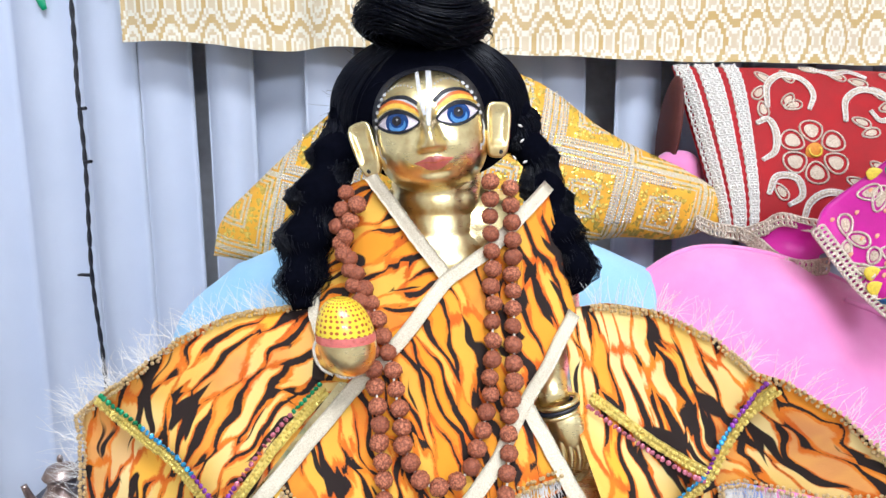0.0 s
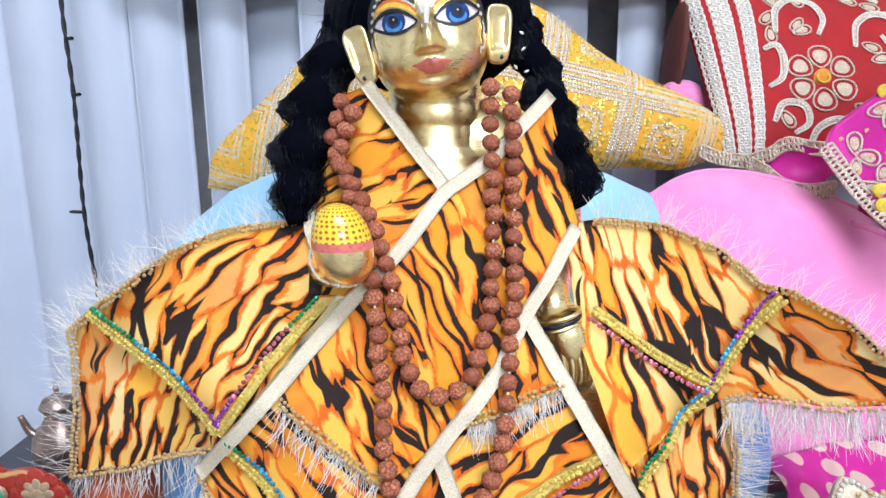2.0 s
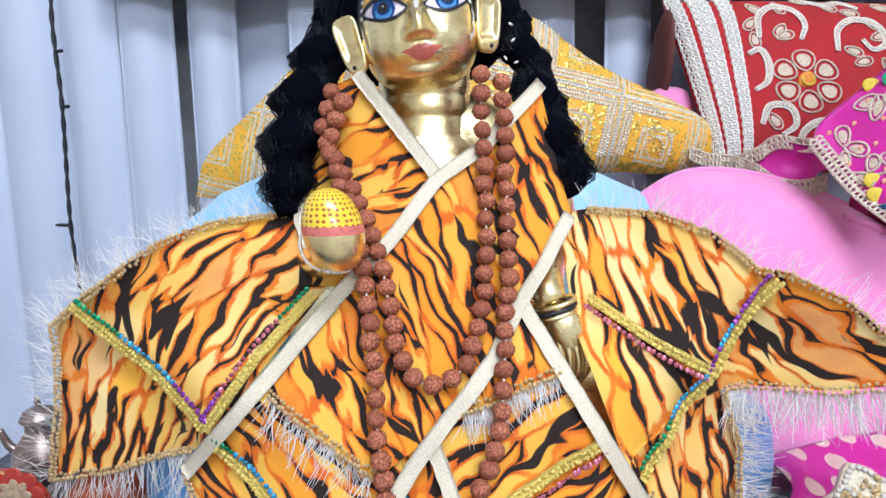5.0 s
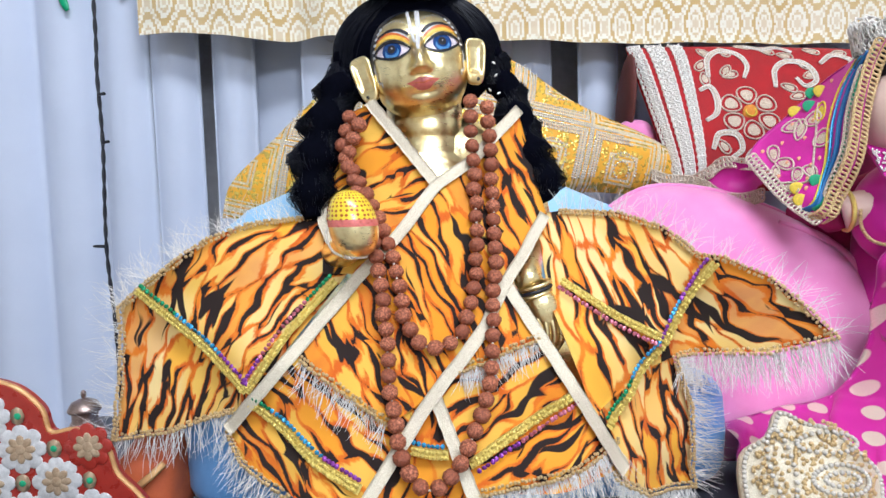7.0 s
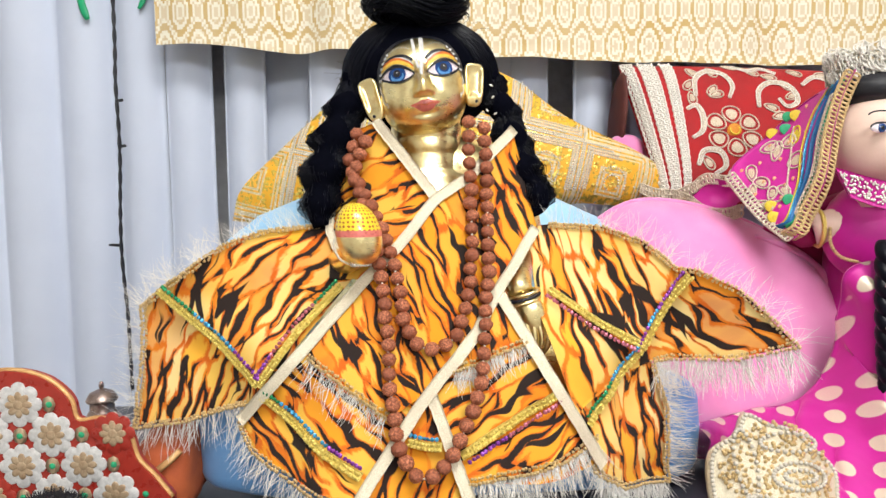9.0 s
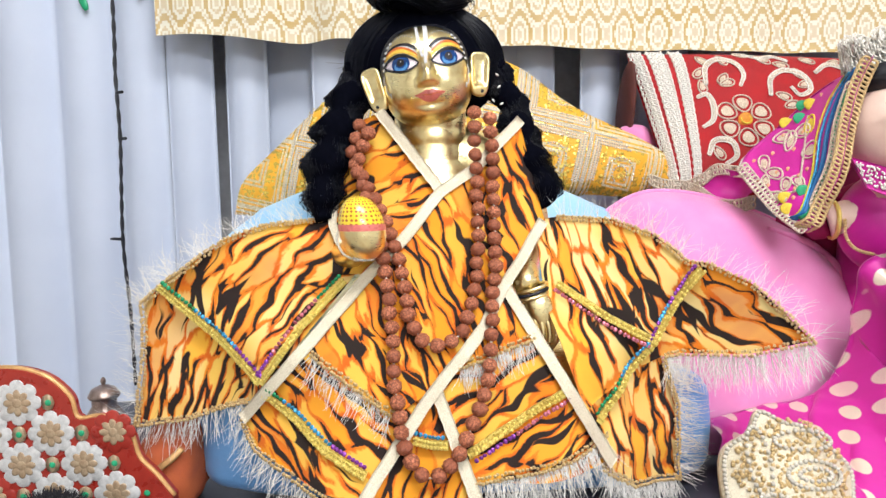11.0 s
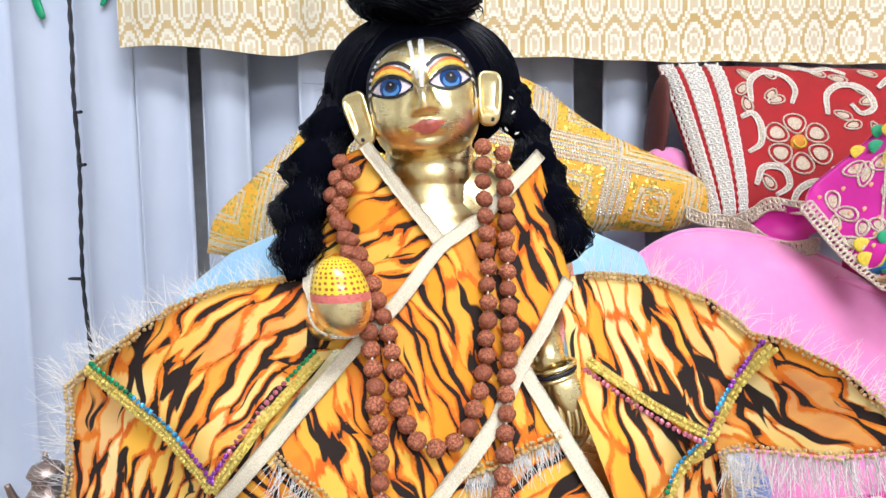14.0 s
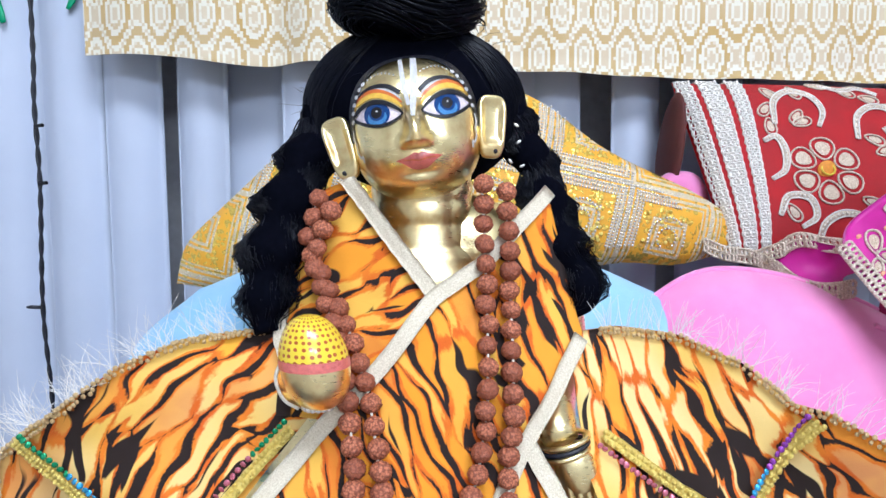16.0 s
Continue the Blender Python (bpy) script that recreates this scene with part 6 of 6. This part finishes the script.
part("pearl_layer", g, PEARL, pearls, "white pearls in rows and loops", kind="stuff")
part("sequin_layer", g2, GOLDLACE, pearls, "golden sequins", kind="stuff")

# ---- enamelled scalloped stand and small things ----
stand = thing("enamelled_stand", (-0.40, 0.5, ALTAR), "scalloped red enamel stand with white rosettes and gilt edge", "stand")
EDGE = smooth_line([(-0.53, 0.800), (-0.505, 0.845), (-0.455, 0.862), (-0.412, 0.855), (-0.385, 0.832), (-0.377, 0.808), (-0.352, 0.809), (-0.326, 0.792), (-0.317, 0.765), (-0.300, 0.745), (-0.283, 0.722)], 70)
front = np.array([[(x, 0.50, ALTAR + (z - ALTAR) * q) for q in np.linspace(0, 1, 8)] for x, z in EDGE])
part("panel", Geo().sheet(front, 0.016), REDPAINT, stand, smooth=False)
part("gilt_rim", Geo().tube([(x, 0.505, z) for x, z in EDGE], 0.0030, 8), GILT, stand)


def rosette(cx, cz, m, r=0.0240):
    g = Geo()
    ring = [(cx + r * (0.80 + 0.20 * abs(math.cos(4 * t)) ** 0.6) * math.cos(t), cz + r * (0.80 + 0.20 * abs(math.cos(4 * t)) ** 0.6) * math.sin(t)) for t in np.linspace(0, 2 * math.pi, 64, endpoint=False)]
    rows = [[(cx + (x - cx) * k, y, cz + (z - cz) * k) for x, z in ring + ring[:1]] for k, y in ((1.0, 0.4998), (0.99, 0.4990), (0.96, 0.4986), (0.5, 0.4986), (0.001, 0.4986))]
    g.grid(rows, 0)
    o = part("rosette", g, m, stand)
    c = Geo()
    for k in range(8):
        a = k * math.pi / 4
        c.ball((cx + 0.0080 * math.cos(a), 0.4984, cz + 0.0080 * math.sin(a)), (0.0062, 0.0009, 0.0040), 10, 6, rot=Euler((0, -a, 0)).to_matrix())
    c.ball((cx, 0.4982, cz), (0.0055, 0.0011, 0.0055), 10, 6)
    part("gilt_star", c, TAN, o, kind="stuff")


DX, DZ = 0.0315, -0.0327
for i in range(-3, 5):
    for j in range(-4, 4):
        cx, cz = -0.434 + DX * (i + j), 0.827 + DZ * (i - j)
        foot = np.interp(cx, EDGE[:, 0], EDGE[:, 1])
        if -0.515 < cx < -0.30 and ALTAR + 0.02 < cz < foot - 0.004:
            rosette(cx, cz, r=min(0.024, foot - cz + 0.014), m=CHALK if (i, j) in ((0, 0), (1, 0), (2, 0), (0, -1), (1, -1), (3, 0), (0, 1), (2, -1)) else REDPAINT)
            if cz + abs(DZ) < foot - 0.004:
                part("green_dot", Geo().ball((cx, 0.4975, cz + abs(DZ)), (0.0034, 0.0012, 0.0034), 10, 6), GREEN, stand)
            for sx in (-1, 1):
                if cz > np.interp(cx + sx * DX, EDGE[:, 0], EDGE[:, 1]) - 0.012 or cx + sx * DX > -0.31:
                    continue
                part("gilt_lozenge", Geo().ball((cx + sx * 0.5 * DX * 2 * 0.98, 0.4982, cz + 0.0), (0.007, 0.0012, 0.009), 4, 4), TAN, stand)

kettle = thing("metal_kettle", (-0.478, 0.76, ALTAR), "small dull metal kettle with a wide lid", "kettle")
KH = 1.16
PROF = [(0.0, 0.026), (0.006, 0.031), (0.022, 0.035), (0.040, 0.032), (0.052, 0.022), (0.060, 0.0165), (0.070, 0.0165)]
rows = [[(-0.478 + r * math.cos(a), 0.76 + r * math.sin(a), ALTAR + KH * h) for a in np.linspace(0, 2 * math.pi, 33)] for h, r in [(0.0, 0.001)] + PROF]
part("body", Geo().grid(rows, 0, flip=True), COPPER, kettle)
rows = [[(-0.478 + r * math.cos(a), 0.76 + r * math.sin(a), ALTAR + KH * h) for a in np.linspace(0, 2 * math.pi, 33)] for h, r in ((0.070, 0.002), (0.070, 0.020), (0.0725, 0.0215), (0.075, 0.020), (0.081, 0.016), (0.085, 0.006), (0.0855, 0.001))]
part("lid", Geo().grid(rows, 0, flip=True), COPPER, kettle)
part("knob", Geo().ball((-0.478, 0.76, ALTAR + KH * 0.090), (0.0036, 0.0036, 0.006), 12, 8), COPPER, kettle)
part("spout", Geo().tube(smooth_line([(-0.505, 0.758, ALTAR + 0.042), (-0.516, 0.757, ALTAR + 0.052), (-0.524, 0.756, ALTAR + 0.072)], 12), np.linspace(0.006, 0.0035, 12), 10), COPPER, kettle)

heap = thing("terracotta_cloth", (-0.29, 0.53, ALTAR), "folded terracotta cloth with a gilt border beside the stand", "cloth")
g = Geo().ball((-0.318, 0.60, ALTAR + 0.048), (0.034, 0.055, 0.048), 30, 18, power=0.6)
g.v = [(x + wobble(x, y, z, 40, 0.004), y + wobble(z, x, y, 40, 0.004), max(ALTAR, z + wobble(y, z, x, 40, 0.004))) for x, y, z in g.v]
part("fold", g, TERRACOTTA, heap)
part("border", Geo().tube(smooth_line([(-0.345, 0.545, ALTAR + 0.088), (-0.325, 0.541, ALTAR + 0.062), (-0.305, 0.541, ALTAR + 0.072), (-0.290, 0.55, ALTAR + 0.085)], 20), 0.004, 6, flat=0.5), GILT, heap)
g = Geo().ball((-0.372, 0.44, ALTAR + 0.042), (0.050, 0.030, 0.042), 30, 18)
for k in range(700):
    a, e = rnd.uniform(0, 6.28), rnd.uniform(0.0, 1.5)
    d = np.array((math.cos(a) * math.cos(e), math.sin(a) * math.cos(e), math.sin(e)))
    p = np.array((-0.372, 0.44, ALTAR + 0.042)) + d * np.array((0.05, 0.03, 0.042))
    g.tube([p, p + d * 0.006 + np.array((rnd.uniform(-1, 1), rnd.uniform(-1, 1), rnd.uniform(-1, 1))) * 0.003], (0.0006, 0.0002), 3, caps=False)
top("black_pompom", g, CHARCOAL, "soft black fleece pompom lying before the stand", "pompom")

# ---- lamps behind the viewer ----
fix = thing("ceiling_lamp", (0.3, -0.55, 2.6), "white ceiling lamp with a glowing diffuser", "ceiling lamp")
part("housing", Geo().block((-0.35, -0.90, 2.56), (0.95, -0.20, 2.6), 0.004), WHITE, fix)
part("diffuser", Geo().block((-0.31, -0.86, 2.545), (0.91, -0.24, 2.56), 0.003), LAMP, fix)
# unseen tube lamp, added as a body for the frontal fill
fill_lamp = thing("unseen_fill_lamp", (0.55, -1.97, 2.0), "added white tube lamp behind the viewer, unseen, for frontal fill", "wall lamp")
part("housing", Geo().block((-0.05, -2.0, 1.90), (1.15, -1.95, 2.10), 0.004), WHITE, fill_lamp)
part("tube", Geo().tube([(-0.03, -1.93, 2.0), (1.13, -1.93, 2.0)], 0.016, 12), LAMP, fill_lamp)
